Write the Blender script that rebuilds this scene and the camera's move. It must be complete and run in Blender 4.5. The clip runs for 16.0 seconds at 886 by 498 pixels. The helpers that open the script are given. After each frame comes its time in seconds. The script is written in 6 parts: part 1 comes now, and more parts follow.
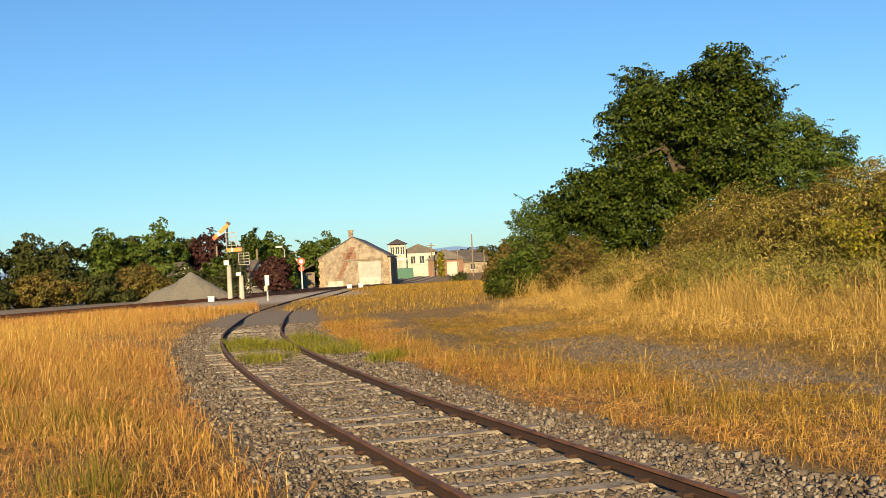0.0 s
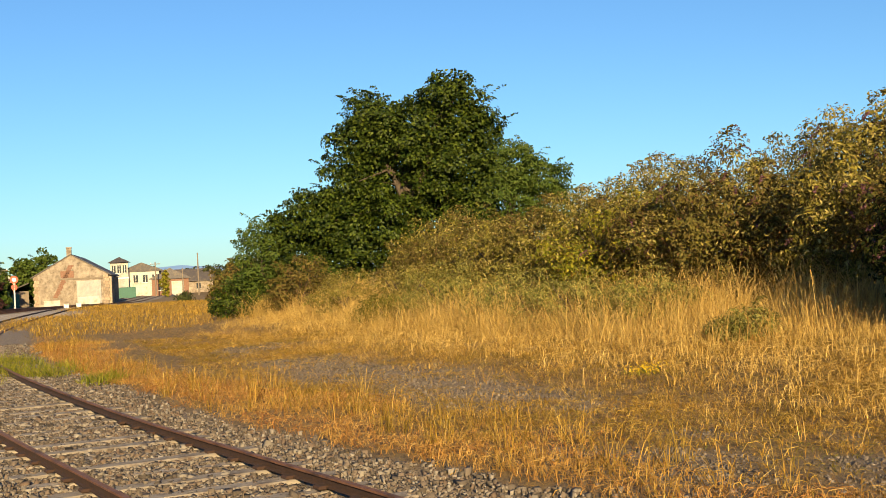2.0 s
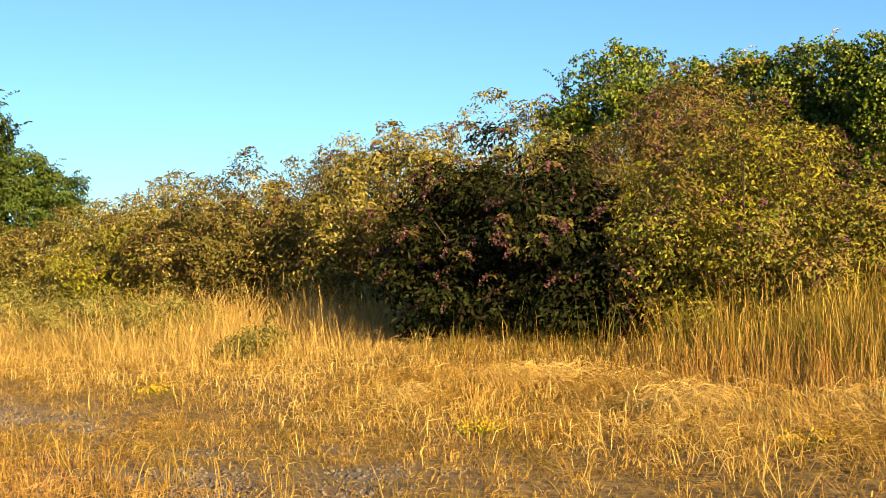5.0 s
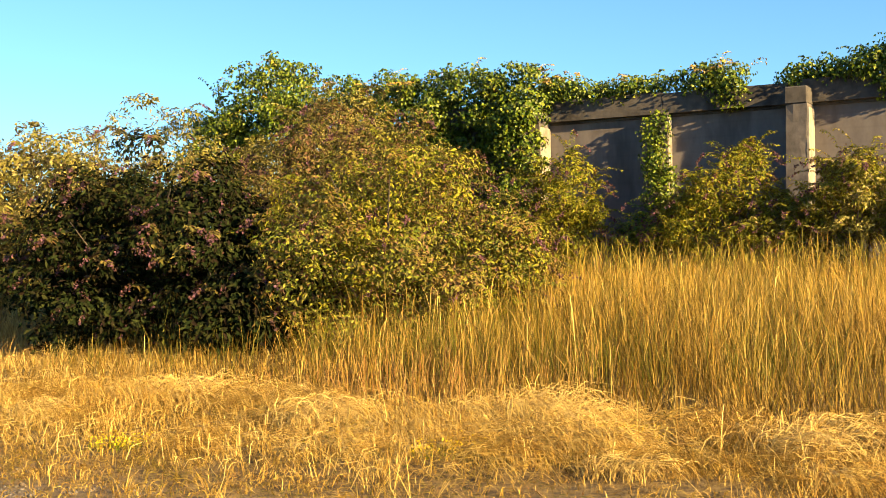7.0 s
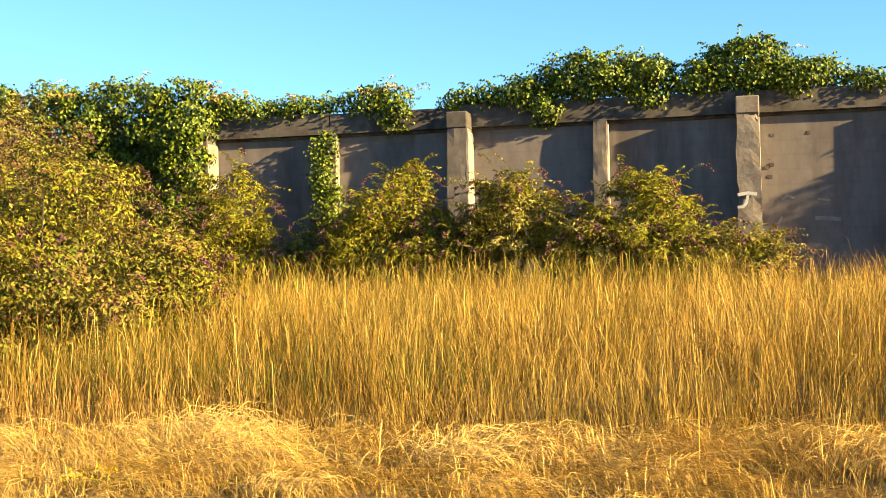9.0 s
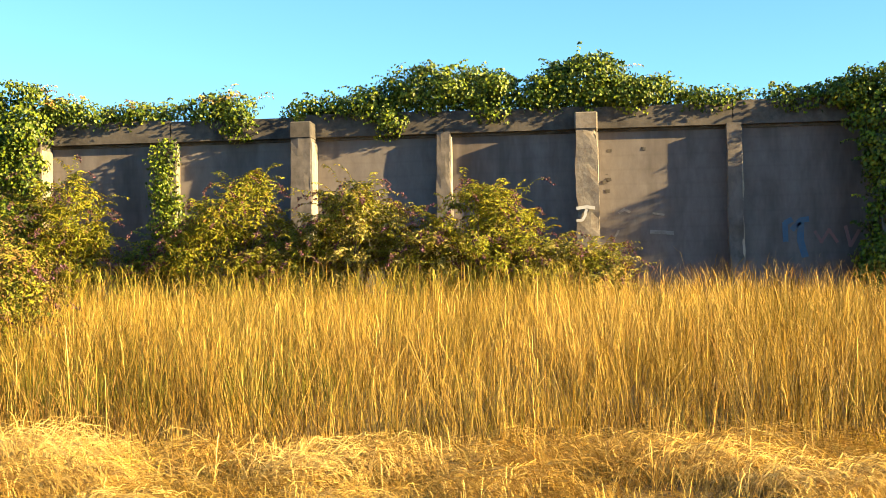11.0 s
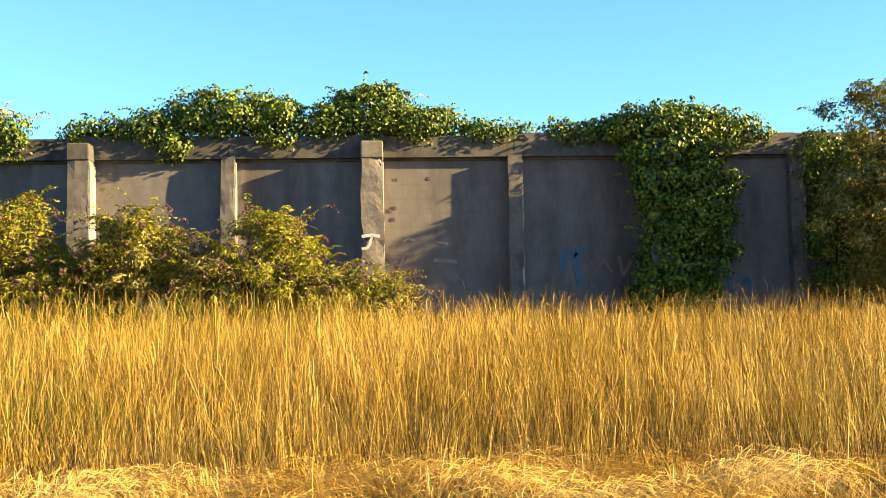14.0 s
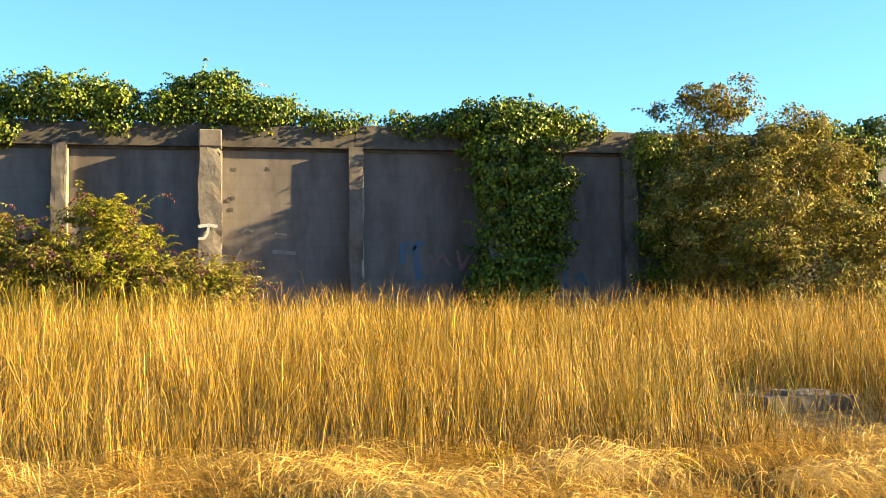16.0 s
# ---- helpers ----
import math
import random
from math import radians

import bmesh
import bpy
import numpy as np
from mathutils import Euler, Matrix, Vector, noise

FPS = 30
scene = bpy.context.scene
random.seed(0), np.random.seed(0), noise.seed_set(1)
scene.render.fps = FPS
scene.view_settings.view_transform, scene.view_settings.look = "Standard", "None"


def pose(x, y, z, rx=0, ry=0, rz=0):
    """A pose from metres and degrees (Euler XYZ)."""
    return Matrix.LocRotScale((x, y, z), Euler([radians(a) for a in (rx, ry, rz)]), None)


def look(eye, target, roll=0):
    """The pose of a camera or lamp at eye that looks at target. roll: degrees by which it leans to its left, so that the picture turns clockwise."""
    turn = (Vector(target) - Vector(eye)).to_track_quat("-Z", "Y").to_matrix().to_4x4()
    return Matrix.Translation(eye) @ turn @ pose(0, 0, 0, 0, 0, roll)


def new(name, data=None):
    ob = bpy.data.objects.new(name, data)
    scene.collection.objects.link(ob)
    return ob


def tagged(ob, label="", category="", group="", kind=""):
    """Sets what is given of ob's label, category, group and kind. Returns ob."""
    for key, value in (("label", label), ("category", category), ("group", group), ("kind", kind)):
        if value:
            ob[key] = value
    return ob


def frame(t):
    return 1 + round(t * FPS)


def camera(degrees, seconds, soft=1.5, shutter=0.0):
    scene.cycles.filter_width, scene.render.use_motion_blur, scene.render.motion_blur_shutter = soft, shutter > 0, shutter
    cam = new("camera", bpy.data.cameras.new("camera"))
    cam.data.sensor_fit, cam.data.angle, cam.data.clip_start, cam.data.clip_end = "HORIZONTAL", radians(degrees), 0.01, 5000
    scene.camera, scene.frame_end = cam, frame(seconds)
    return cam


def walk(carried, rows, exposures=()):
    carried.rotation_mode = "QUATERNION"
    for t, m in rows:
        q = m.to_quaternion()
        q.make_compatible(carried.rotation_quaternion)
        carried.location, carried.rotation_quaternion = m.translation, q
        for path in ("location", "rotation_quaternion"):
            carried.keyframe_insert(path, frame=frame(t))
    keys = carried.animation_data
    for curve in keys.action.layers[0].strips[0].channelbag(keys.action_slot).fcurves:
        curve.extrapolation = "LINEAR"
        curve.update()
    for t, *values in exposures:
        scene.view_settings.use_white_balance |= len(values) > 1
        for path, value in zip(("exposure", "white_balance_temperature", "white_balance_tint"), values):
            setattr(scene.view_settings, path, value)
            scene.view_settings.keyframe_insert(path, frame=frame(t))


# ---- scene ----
cam = camera(39.9, 16.0, soft=0.8)
EYE, ARM = 1.85, 0.4
ROWS = [
    (0.0, -9.13, 0.6, 3.0),
    (0.5, -11.66, 0.68, 2.91),
    (1.0, -15.34, 0.76, 2.85),
    (1.5, -18.66, 0.84, 2.74),
    (2.0, -21.84, 0.91, 2.61),
    (2.5, -25.04, 1.1, 2.47),
    (3.0, -28.22, 1.28, 2.28),
    (3.5, -31.96, 1.28, 2.1),
    (4.0, -36.2, 1.24, 1.82),
    (4.2, -37.84, 1.2, 1.91),
    (6.3, -53.74, 0.87, 0.82),
    (6.5, -55.36, 0.93, 0.85),
    (7.0, -60.1, 1.23, 0.55),
    (7.5, -65.47, 1.6, 0.51),
    (8.0, -69.86, 1.77, 1.0),
    (8.2, -71.64, 1.8, 0.86),
    (10.3, -78.71, 2.01, 1.2),
    (10.5, -79.97, 2.04, 0.96),
    (11.0, -82.63, 2.33, 0.85),
    (11.5, -84.4, 2.74, 0.73),
    (12.0, -85.49, 3.07, 0.75),
    (12.5, -87.41, 3.13, 0.76),
    (13.0, -90.33, 3.18, 0.78),
    (13.5, -91.6, 3.34, 0.83),
    (14.0, -92.57, 3.48, 0.86),
    (14.5, -94.56, 3.45, 0.8),
    (15.0, -97.08, 3.31, 0.7),
    (15.5, -98.59, 3.15, 0.54),
    (16.0, -100.03, 3.05, 0.43),
]
walk(cam, [(t, pose(-ARM * math.sin(radians(yaw)), ARM * math.cos(radians(yaw)), EYE, 90 + pitch, roll, yaw)) for t, yaw, pitch, roll in ROWS],
     exposures=[(0.0, 1.16, 6500, 10), (1.5, 1.18, 6600, 10), (3.5, 1.57, 6900, 10), (4.2, 1.68, 7000, 10), (7.0, 2.14, 7050, 8), (11.0, 2.64, 6950, 4), (16.0, 2.70, 6900, 2)])

# ---- light: a low evening sun from behind, clear sky ----
SUN_AZ, SUN_EL = 193.5, 17.0
world = bpy.data.worlds.new("sky")
scene.world = world
world.use_nodes = True
wn = world.node_tree.nodes
sky = wn.new("ShaderNodeTexSky")
sky.sky_type = 'NISHITA'
sky.sun_disc = False
sky.sun_elevation, sky.sun_rotation = radians(SUN_EL), radians(SUN_AZ)
sky.altitude, sky.air_density, sky.dust_density, sky.ozone_density = 300, 1.0, 0.25, 3.0
wn["Background"].inputs[1].default_value = 0.05
tint = wn.new("ShaderNodeMixRGB")
tint.blend_type = 'MULTIPLY'
tint.inputs[0].default_value, tint.inputs[2].default_value = 1.0, (0.66, 0.97, 1.22, 1)
world.node_tree.links.new(sky.outputs[0], tint.inputs[1])
world.node_tree.links.new(tint.outputs[0], wn["Background"].inputs[0])
sun = new("sun", bpy.data.lights.new("sun", 'SUN'))
sun.data.energy, sun.data.angle, sun.data.color = 5.0, radians(0.6), (1.0, 0.735, 0.37)
to_sun = Vector((math.sin(radians(SUN_AZ)) * math.cos(radians(SUN_EL)), math.cos(radians(SUN_AZ)) * math.cos(radians(SUN_EL)), math.sin(radians(SUN_EL))))
sun.matrix_world = look(to_sun * 60, (0, 0, 0))

# ---- materials ----
rng = np.random.default_rng(7)


def ramp(nt, stops):
    r = nt.nodes.new("ShaderNodeValToRGB")
    while len(r.color_ramp.elements) < len(stops):
        r.color_ramp.elements.new(0.5)
    for e, (p, c) in zip(r.color_ramp.elements, stops):
        e.position, e.color = p, (*c, 1)
    return r


def noise_node(nt, scale, detail=6, rough=0.6, coord="Object", stretch=None):
    tc = nt.nodes.new("ShaderNodeTexCoord")
    n = nt.nodes.new("ShaderNodeTexNoise")
    n.inputs["Scale"].default_value, n.inputs["Detail"].default_value, n.inputs["Roughness"].default_value = scale, detail, rough
    if stretch:
        mp = nt.nodes.new("ShaderNodeMapping")
        mp.inputs["Scale"].default_value = stretch
        nt.links.new(tc.outputs[coord], mp.inputs[0])
        nt.links.new(mp.outputs[0], n.inputs[0])
    else:
        nt.links.new(tc.outputs[coord], n.inputs[0])
    return n


def mix(nt, fac, a, b, mode='MIX'):
    m = nt.nodes.new("ShaderNodeMixRGB")
    m.blend_type = mode
    for sock, v in zip(m.inputs, (fac, a, b)):
        if isinstance(v, (int, float)):
            sock.default_value = v
        elif isinstance(v, tuple):
            sock.default_value = (*v, 1)
        else:
            nt.links.new(v, sock)
    return m.outputs[0]


def surface(name, c1, c2, scale=8.0, rough=0.85, bump=0.3, dirt=None, dirt_scale=0.7, metal=0.0, stretch=None, vary=0.0, bump_dist=0.02, dirt_stretch=None):
    """Fine grain between two colours, larger stains of a third, relief, and a spread of tone from piece to piece."""
    m = bpy.data.materials.new(name)
    m.use_nodes = True
    nt = m.node_tree
    bsdf = nt.nodes["Principled BSDF"]
    n = noise_node(nt, scale, 8, 0.65, stretch=stretch)
    r = ramp(nt, [(0.3, c1), (0.7, c2)])
    nt.links.new(n.outputs[0], r.inputs[0])
    col = r.outputs[0]
    if dirt:
        d = noise_node(nt, dirt_scale, 5, 0.7, stretch=dirt_stretch)
        dr = ramp(nt, [(0.48, (0, 0, 0)), (0.68, (1, 1, 1))])
        nt.links.new(d.outputs[0], dr.inputs[0])
        col = mix(nt, dr.outputs[0], col, dirt)
    if vary:
        oi = nt.nodes.new("ShaderNodeObjectInfo")
        hs = nt.nodes.new("ShaderNodeHueSaturation")
        mr = nt.nodes.new("ShaderNodeMapRange")
        mr.inputs[3].default_value, mr.inputs[4].default_value = 1 - vary, 1 + vary
        nt.links.new(oi.outputs["Random"], mr.inputs[0])
        nt.links.new(mr.outputs[0], hs.inputs["Value"])
        nt.links.new(col, hs.inputs["Color"])
        col = hs.outputs[0]
    nt.links.new(col, bsdf.inputs["Base Color"])
    bsdf.inputs["Roughness"].default_value, bsdf.inputs["Metallic"].default_value = rough, metal
    if bump:
        b = nt.nodes.new("ShaderNodeBump")
        b.inputs["Strength"].default_value, b.inputs["Distance"].default_value = bump, bump_dist
        nt.links.new(n.outputs[0], b.inputs["Height"])
        nt.links.new(b.outputs[0], bsdf.inputs["Normal"])
    return m


def foliage(name, colours, through_light=0.3, rough=0.55, patch=None, patch_scale=0.6, gloss=0.14):
    """Leaf or straw: one tone a leaf out of a row of colours, larger patches, some light through it."""
    m = bpy.data.materials.new(name)
    m.use_nodes = True
    nt = m.node_tree
    bsdf = nt.nodes["Principled BSDF"]
    geo = nt.nodes.new("ShaderNodeNewGeometry")
    r = ramp(nt, [(i / (len(colours) - 1), c) for i, c in enumerate(colours)])
    nt.links.new(geo.outputs["Random Per Island"], r.inputs[0])
    col = r.outputs[0]
    if patch:
        n = noise_node(nt, patch_scale, 4, 0.6)
        pr = ramp(nt, [(0.45, (0, 0, 0)), (0.62, (1, 1, 1))])
        nt.links.new(n.outputs[0], pr.inputs[0])
        col = mix(nt, pr.outputs[0], col, mix(nt, 0.6, col, patch))
    nt.links.new(col, bsdf.inputs["Base Color"])
    bsdf.inputs["Roughness"].default_value = rough
    bsdf.inputs["Specular IOR Level"].default_value = gloss
    tr = nt.nodes.new("ShaderNodeBsdfTranslucent")
    nt.links.new(col, tr.inputs[0])
    ms = nt.nodes.new("ShaderNodeMixShader")
    ms.inputs[0].default_value = through_light
    nt.links.new(bsdf.outputs[0], ms.inputs[1])
    nt.links.new(tr.outputs[0], ms.inputs[2])
    nt.links.new(ms.outputs[0], nt.nodes["Material Output"].inputs[0])
    return m


concrete = surface("concrete", (0.095, 0.080, 0.077), (0.148, 0.128, 0.121), 3.0, 0.9, 0.3, (0.060, 0.048, 0.044), 0.55, vary=0.10, stretch=(1, 1, 0.5), dirt_stretch=(1, 1, 0.25))
concrete_cap = surface("weathered_concrete", (0.044, 0.038, 0.033), (0.092, 0.078, 0.067), 5.0, 0.92, 0.2, (0.020, 0.016, 0.014), 1.1, vary=0.12, bump_dist=0.012)
concrete_worn = surface("spalled_concrete", (0.105, 0.088, 0.076), (0.175, 0.152, 0.130), 9.0, 0.95, 0.25, (0.101, 0.074, 0.054), 2.5, bump_dist=0.04)
pilaster_concrete = surface("grey_pilaster_concrete", (0.080, 0.068, 0.062), (0.140, 0.120, 0.108), 5.0, 0.92, 0.15, (0.042, 0.035, 0.032), 1.1, vary=0.1, stretch=(1, 1, 0.5), bump_dist=0.01)
# Paler concrete with sunlight put into its colour, for the pilasters' sides.
sunlit_concrete = surface("sun_painted_concrete", (0.20, 0.165, 0.125), (0.34, 0.295, 0.235), 8.0, 0.95, 0.6, (0.13, 0.10, 0.075), 1.6, stretch=(1, 1, 0.5))
post_concrete = surface("pale_concrete", (0.302, 0.288, 0.259), (0.396, 0.382, 0.346), 6.0, 0.9, 0.3, (0.216, 0.194, 0.166), 1.5)
rust = surface("rusted_steel", (0.080, 0.030, 0.014), (0.176, 0.068, 0.029), 22.0, 0.75, 0.4, (0.056, 0.024, 0.016), 3.0, metal=0.25, bump_dist=0.004)
rail_shine = surface("worn_rail", (0.095, 0.042, 0.022), (0.19, 0.085, 0.044), 14.0, 0.75, 0.25, (0.035, 0.016, 0.010), 2.0, metal=0.1, bump_dist=0.002)
# Dark rust; on the rails' sides its darkness is painted shade.
rail_side = surface("shaded_dark_rust", (0.022, 0.011, 0.007), (0.055, 0.024, 0.013), 18.0, 0.85, 0.4, metal=0.1, bump_dist=0.003)
sleeper_mat = surface("weathered_sleeper", (0.160, 0.136, 0.110), (0.300, 0.262, 0.215), 14.0, 0.9, 0.6, (0.099, 0.076, 0.061), 3.0, vary=0.2, stretch=(0.3, 3, 3), bump_dist=0.01)
dark_sleeper = surface("dark_sleeper", (0.040, 0.028, 0.022), (0.096, 0.064, 0.048), 10.0, 0.9, 0.4, vary=0.2)
stone_wall = surface("rubble_stone", (0.080, 0.061, 0.046), (0.306, 0.257, 0.202), 1.9, 0.9, 0.7, (0.306, 0.269, 0.220), 0.7, bump_dist=0.05)
stone_block = surface("stone_block", (0.171, 0.122, 0.086), (0.337, 0.269, 0.196), 5.0, 0.9, 0.5, vary=0.28, bump_dist=0.02)
brick_red = surface("red_brick", (0.14, 0.075, 0.05), (0.23, 0.13, 0.09), 6.0, 0.9, 0.4, vary=0.2)
slate = surface("slate_roof", (0.040, 0.036, 0.040), (0.079, 0.072, 0.072), 5.0, 0.7, 0.4, (0.115, 0.094, 0.072), 1.5, vary=0.25)
whitewash = surface("whitewash", (0.357, 0.346, 0.317), (0.449, 0.438, 0.415), 4.0, 0.85, 0.2, (0.288, 0.259, 0.219), 1.2)
render_grey = surface("grey_render", (0.302, 0.288, 0.266), (0.403, 0.389, 0.360), 4.0, 0.9, 0.2, (0.238, 0.216, 0.194), 0.9)
corrugated = surface("galvanised_sheet", (0.17, 0.17, 0.175), (0.24, 0.24, 0.245), 3.0, 0.55, 0.1, (0.30, 0.28, 0.25), 0.8, metal=0.2)
green_paint = surface("green_paint", (0.009, 0.072, 0.054), (0.014, 0.108, 0.079), 4.0, 0.6, 0.1)
red_paint = surface("red_paint", (0.446, 0.043, 0.018), (0.540, 0.065, 0.025), 6.0, 0.5, 0.05)
orange_paint = surface("orange_paint", (0.576, 0.144, 0.014), (0.648, 0.194, 0.022), 6.0, 0.5, 0.05)
white_paint = surface("white_paint", (0.576, 0.568, 0.544), (0.656, 0.648, 0.624), 6.0, 0.5, 0.05)
black_iron = surface("black_iron", (0.014, 0.014, 0.014), (0.032, 0.030, 0.029), 8.0, 0.6, 0.1)
dark_glass = surface("dark_glass", (0.020, 0.025, 0.030), (0.035, 0.040, 0.045), 2.0, 0.12, 0.0)
timber = surface("grey_timber", (0.115, 0.094, 0.072), (0.202, 0.166, 0.130), 6.0, 0.9, 0.3, stretch=(4, 4, 0.4))
gravel_pile_mat = surface("grey_chippings", (0.086, 0.083, 0.076), (0.166, 0.158, 0.144), 9.0, 0.95, 0.8, (0.158, 0.144, 0.122), 0.6, bump_dist=0.08)
bark = surface("bark", (0.035, 0.027, 0.020), (0.084, 0.063, 0.045), 9.0, 0.95, 0.7, stretch=(3, 3, 0.6))
twig = surface("twig", (0.063, 0.042, 0.028), (0.119, 0.084, 0.056), 9.0, 0.9, 0.2)
# Hills emit their own pale blue: distance haze painted into the colour.
hill_mat = bpy.data.materials.new("haze_glow_hills")
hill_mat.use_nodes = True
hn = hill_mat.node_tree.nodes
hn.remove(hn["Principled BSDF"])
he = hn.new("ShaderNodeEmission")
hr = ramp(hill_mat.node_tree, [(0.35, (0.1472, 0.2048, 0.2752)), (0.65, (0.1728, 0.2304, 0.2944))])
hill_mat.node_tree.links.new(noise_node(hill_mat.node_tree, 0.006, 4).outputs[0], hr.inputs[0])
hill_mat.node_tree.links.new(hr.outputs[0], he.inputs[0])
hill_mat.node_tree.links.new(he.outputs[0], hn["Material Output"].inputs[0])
far_wood_mat = surface("far_woods", (0.026, 0.037, 0.022), (0.052, 0.063, 0.033), 0.25, 1.0, 0.6, bump_dist=1.0)
graffiti_white = surface("white_spray_paint", (0.300, 0.294, 0.284), (0.410, 0.403, 0.390), 9.0, 0.8, 0.0)
graffiti_pale = surface("faint_spray_paint", (0.144, 0.133, 0.126), (0.187, 0.173, 0.166), 5.0, 0.85, 0.0, (0.094, 0.083, 0.079), 3.0)
graffiti_blue = surface("faded_blue_spray_paint", (0.030, 0.072, 0.135), (0.055, 0.098, 0.150), 4.0, 0.85, 0.0, (0.068, 0.082, 0.105), 2.2)
graffiti_red = surface("faded_red_spray_paint", (0.150, 0.062, 0.060), (0.130, 0.080, 0.076), 4.0, 0.85, 0.0, (0.086, 0.076, 0.072), 2.2)

ballast_mat = foliage("ballast_stone", [(0.044, 0.038, 0.032), (0.088, 0.073, 0.061), (0.136, 0.112, 0.092), (0.112, 0.080, 0.060), (0.150, 0.129, 0.108), (0.225, 0.203, 0.176), (0.072, 0.060, 0.049)], 0.0, 0.9)
path_gravel_mat = foliage("path_gravel", [(0.060, 0.050, 0.042), (0.10, 0.085, 0.072), (0.15, 0.125, 0.105), (0.085, 0.066, 0.052), (0.20, 0.172, 0.148)], 0.0, 0.95)
straw = foliage("dry_grass", [(0.067, 0.033, 0.008), (0.166, 0.088, 0.013), (0.303, 0.167, 0.025), (0.422, 0.256, 0.043), (0.119, 0.080, 0.012), (0.467, 0.292, 0.055), (0.558, 0.388, 0.106), (0.226, 0.125, 0.018)], 0.16, 0.6, (0.105, 0.084, 0.011), 0.8)
straw_pale = foliage("pale_bent_grass", [(0.318, 0.175, 0.033), (0.526, 0.334, 0.079), (0.637, 0.457, 0.143), (0.207, 0.106, 0.022), (0.463, 0.289, 0.065)], 0.18, 0.55)
straw_cream = foliage("cream_bent_grass", [(0.33, 0.205, 0.050), (0.56, 0.385, 0.125), (0.68, 0.490, 0.170), (0.22, 0.125, 0.028), (0.60, 0.42, 0.13)], 0.15, 0.55)
straw_red = foliage("russet_grass", [(0.223, 0.086, 0.028), (0.360, 0.161, 0.045), (0.463, 0.247, 0.069), (0.154, 0.060, 0.021), (0.565, 0.365, 0.126), (0.308, 0.178, 0.045)], 0.18, 0.65, (0.394, 0.257, 0.064), 0.5)
# Darker straw: the shade between stems is put into its colour.
straw_gap_shade = foliage("shade_tinted_undergrowth", [(0.070, 0.036, 0.006), (0.140, 0.076, 0.011), (0.105, 0.080, 0.010), (0.220, 0.125, 0.020)], 0.1, 0.7)
grass_green = foliage("green_grass", [(0.090, 0.117, 0.011), (0.162, 0.180, 0.016), (0.243, 0.234, 0.027), (0.297, 0.243, 0.045)], 0.3)
leaf_tree = foliage("dark_green_leaf", [(0.010, 0.020, 0.003), (0.026, 0.046, 0.005), (0.075, 0.100, 0.011), (0.009, 0.018, 0.003), (0.040, 0.060, 0.006)], 0.12, 0.5)
leaf_bright = foliage("green_leaf", [(0.040, 0.069, 0.012), (0.065, 0.105, 0.016), (0.097, 0.129, 0.024), (0.048, 0.081, 0.016)], 0.3, 0.5)
leaf_bud = foliage("buddleia_leaf", [(0.055, 0.056, 0.009), (0.13, 0.118, 0.016), (0.22, 0.185, 0.030), (0.07, 0.070, 0.012), (0.38, 0.32, 0.12), (0.30, 0.25, 0.07), (0.075, 0.045, 0.015)], 0.2, 0.6, (0.20, 0.16, 0.025), 0.5)
leaf_russet = foliage("russet_leaf", [(0.050, 0.038, 0.011), (0.105, 0.082, 0.020), (0.170, 0.130, 0.035), (0.065, 0.062, 0.013), (0.115, 0.056, 0.026)], 0.15, 0.6, (0.09, 0.088, 0.016), 0.5)
leaf_yellow = foliage("yellowing_leaf", [(0.120, 0.138, 0.012), (0.216, 0.222, 0.017), (0.324, 0.282, 0.026), (0.084, 0.096, 0.012), (0.180, 0.096, 0.022)], 0.3, 0.55)
leaf_ivy = foliage("ivy_leaf", [(0.018, 0.036, 0.004), (0.056, 0.096, 0.007), (0.145, 0.190, 0.012), (0.010, 0.020, 0.003), (0.215, 0.240, 0.020), (0.026, 0.052, 0.004)], 0.14, 0.42, gloss=0.22)
# Buddleia leaf with the bush's shade put into its near-black colour.
leaf_in_shade = foliage("shade_darkened_buddleia_leaf", [(0.006, 0.010, 0.003), (0.012, 0.018, 0.005), (0.028, 0.034, 0.009), (0.014, 0.009, 0.006), (0.010, 0.014, 0.004)], 0.05, 0.7, gloss=0.03)
leaf_mix = foliage("turning_leaf", [(0.05, 0.08, 0.012), (0.17, 0.19, 0.02), (0.30, 0.27, 0.04), (0.08, 0.10, 0.014), (0.10, 0.05, 0.028), (0.10, 0.13, 0.016), (0.19, 0.10, 0.05), (0.16, 0.16, 0.02)], 0.25, 0.55, (0.213, 0.112, 0.037), 0.6)
leaf_turn = foliage("reddening_leaf", [(0.045, 0.060, 0.010), (0.11, 0.105, 0.016), (0.19, 0.155, 0.03), (0.06, 0.065, 0.011), (0.13, 0.06, 0.035), (0.17, 0.09, 0.05)], 0.15, 0.6, (0.13, 0.07, 0.03), 0.6)
olive_grass = foliage("olive_grass", [(0.071, 0.075, 0.009), (0.123, 0.117, 0.016), (0.182, 0.143, 0.023)], 0.2, 0.6)
olive_pale = foliage("golden_weed", [(0.16, 0.14, 0.02), (0.27, 0.22, 0.035), (0.36, 0.28, 0.05), (0.10, 0.10, 0.015), (0.22, 0.13, 0.03)], 0.2, 0.6)
leaf_pale = foliage("pale_weed_leaf", [(0.11, 0.11, 0.022), (0.19, 0.18, 0.04), (0.30, 0.27, 0.08), (0.06, 0.07, 0.014)], 0.2, 0.6)
leaf_copper = foliage("copper_leaf", [(0.036, 0.016, 0.018), (0.061, 0.025, 0.025), (0.043, 0.022, 0.018)], 0.2)
leaf_far = foliage("far_leaf", [(0.028, 0.037, 0.012), (0.046, 0.058, 0.017), (0.067, 0.073, 0.021), (0.034, 0.043, 0.015)], 0.25, 0.6)
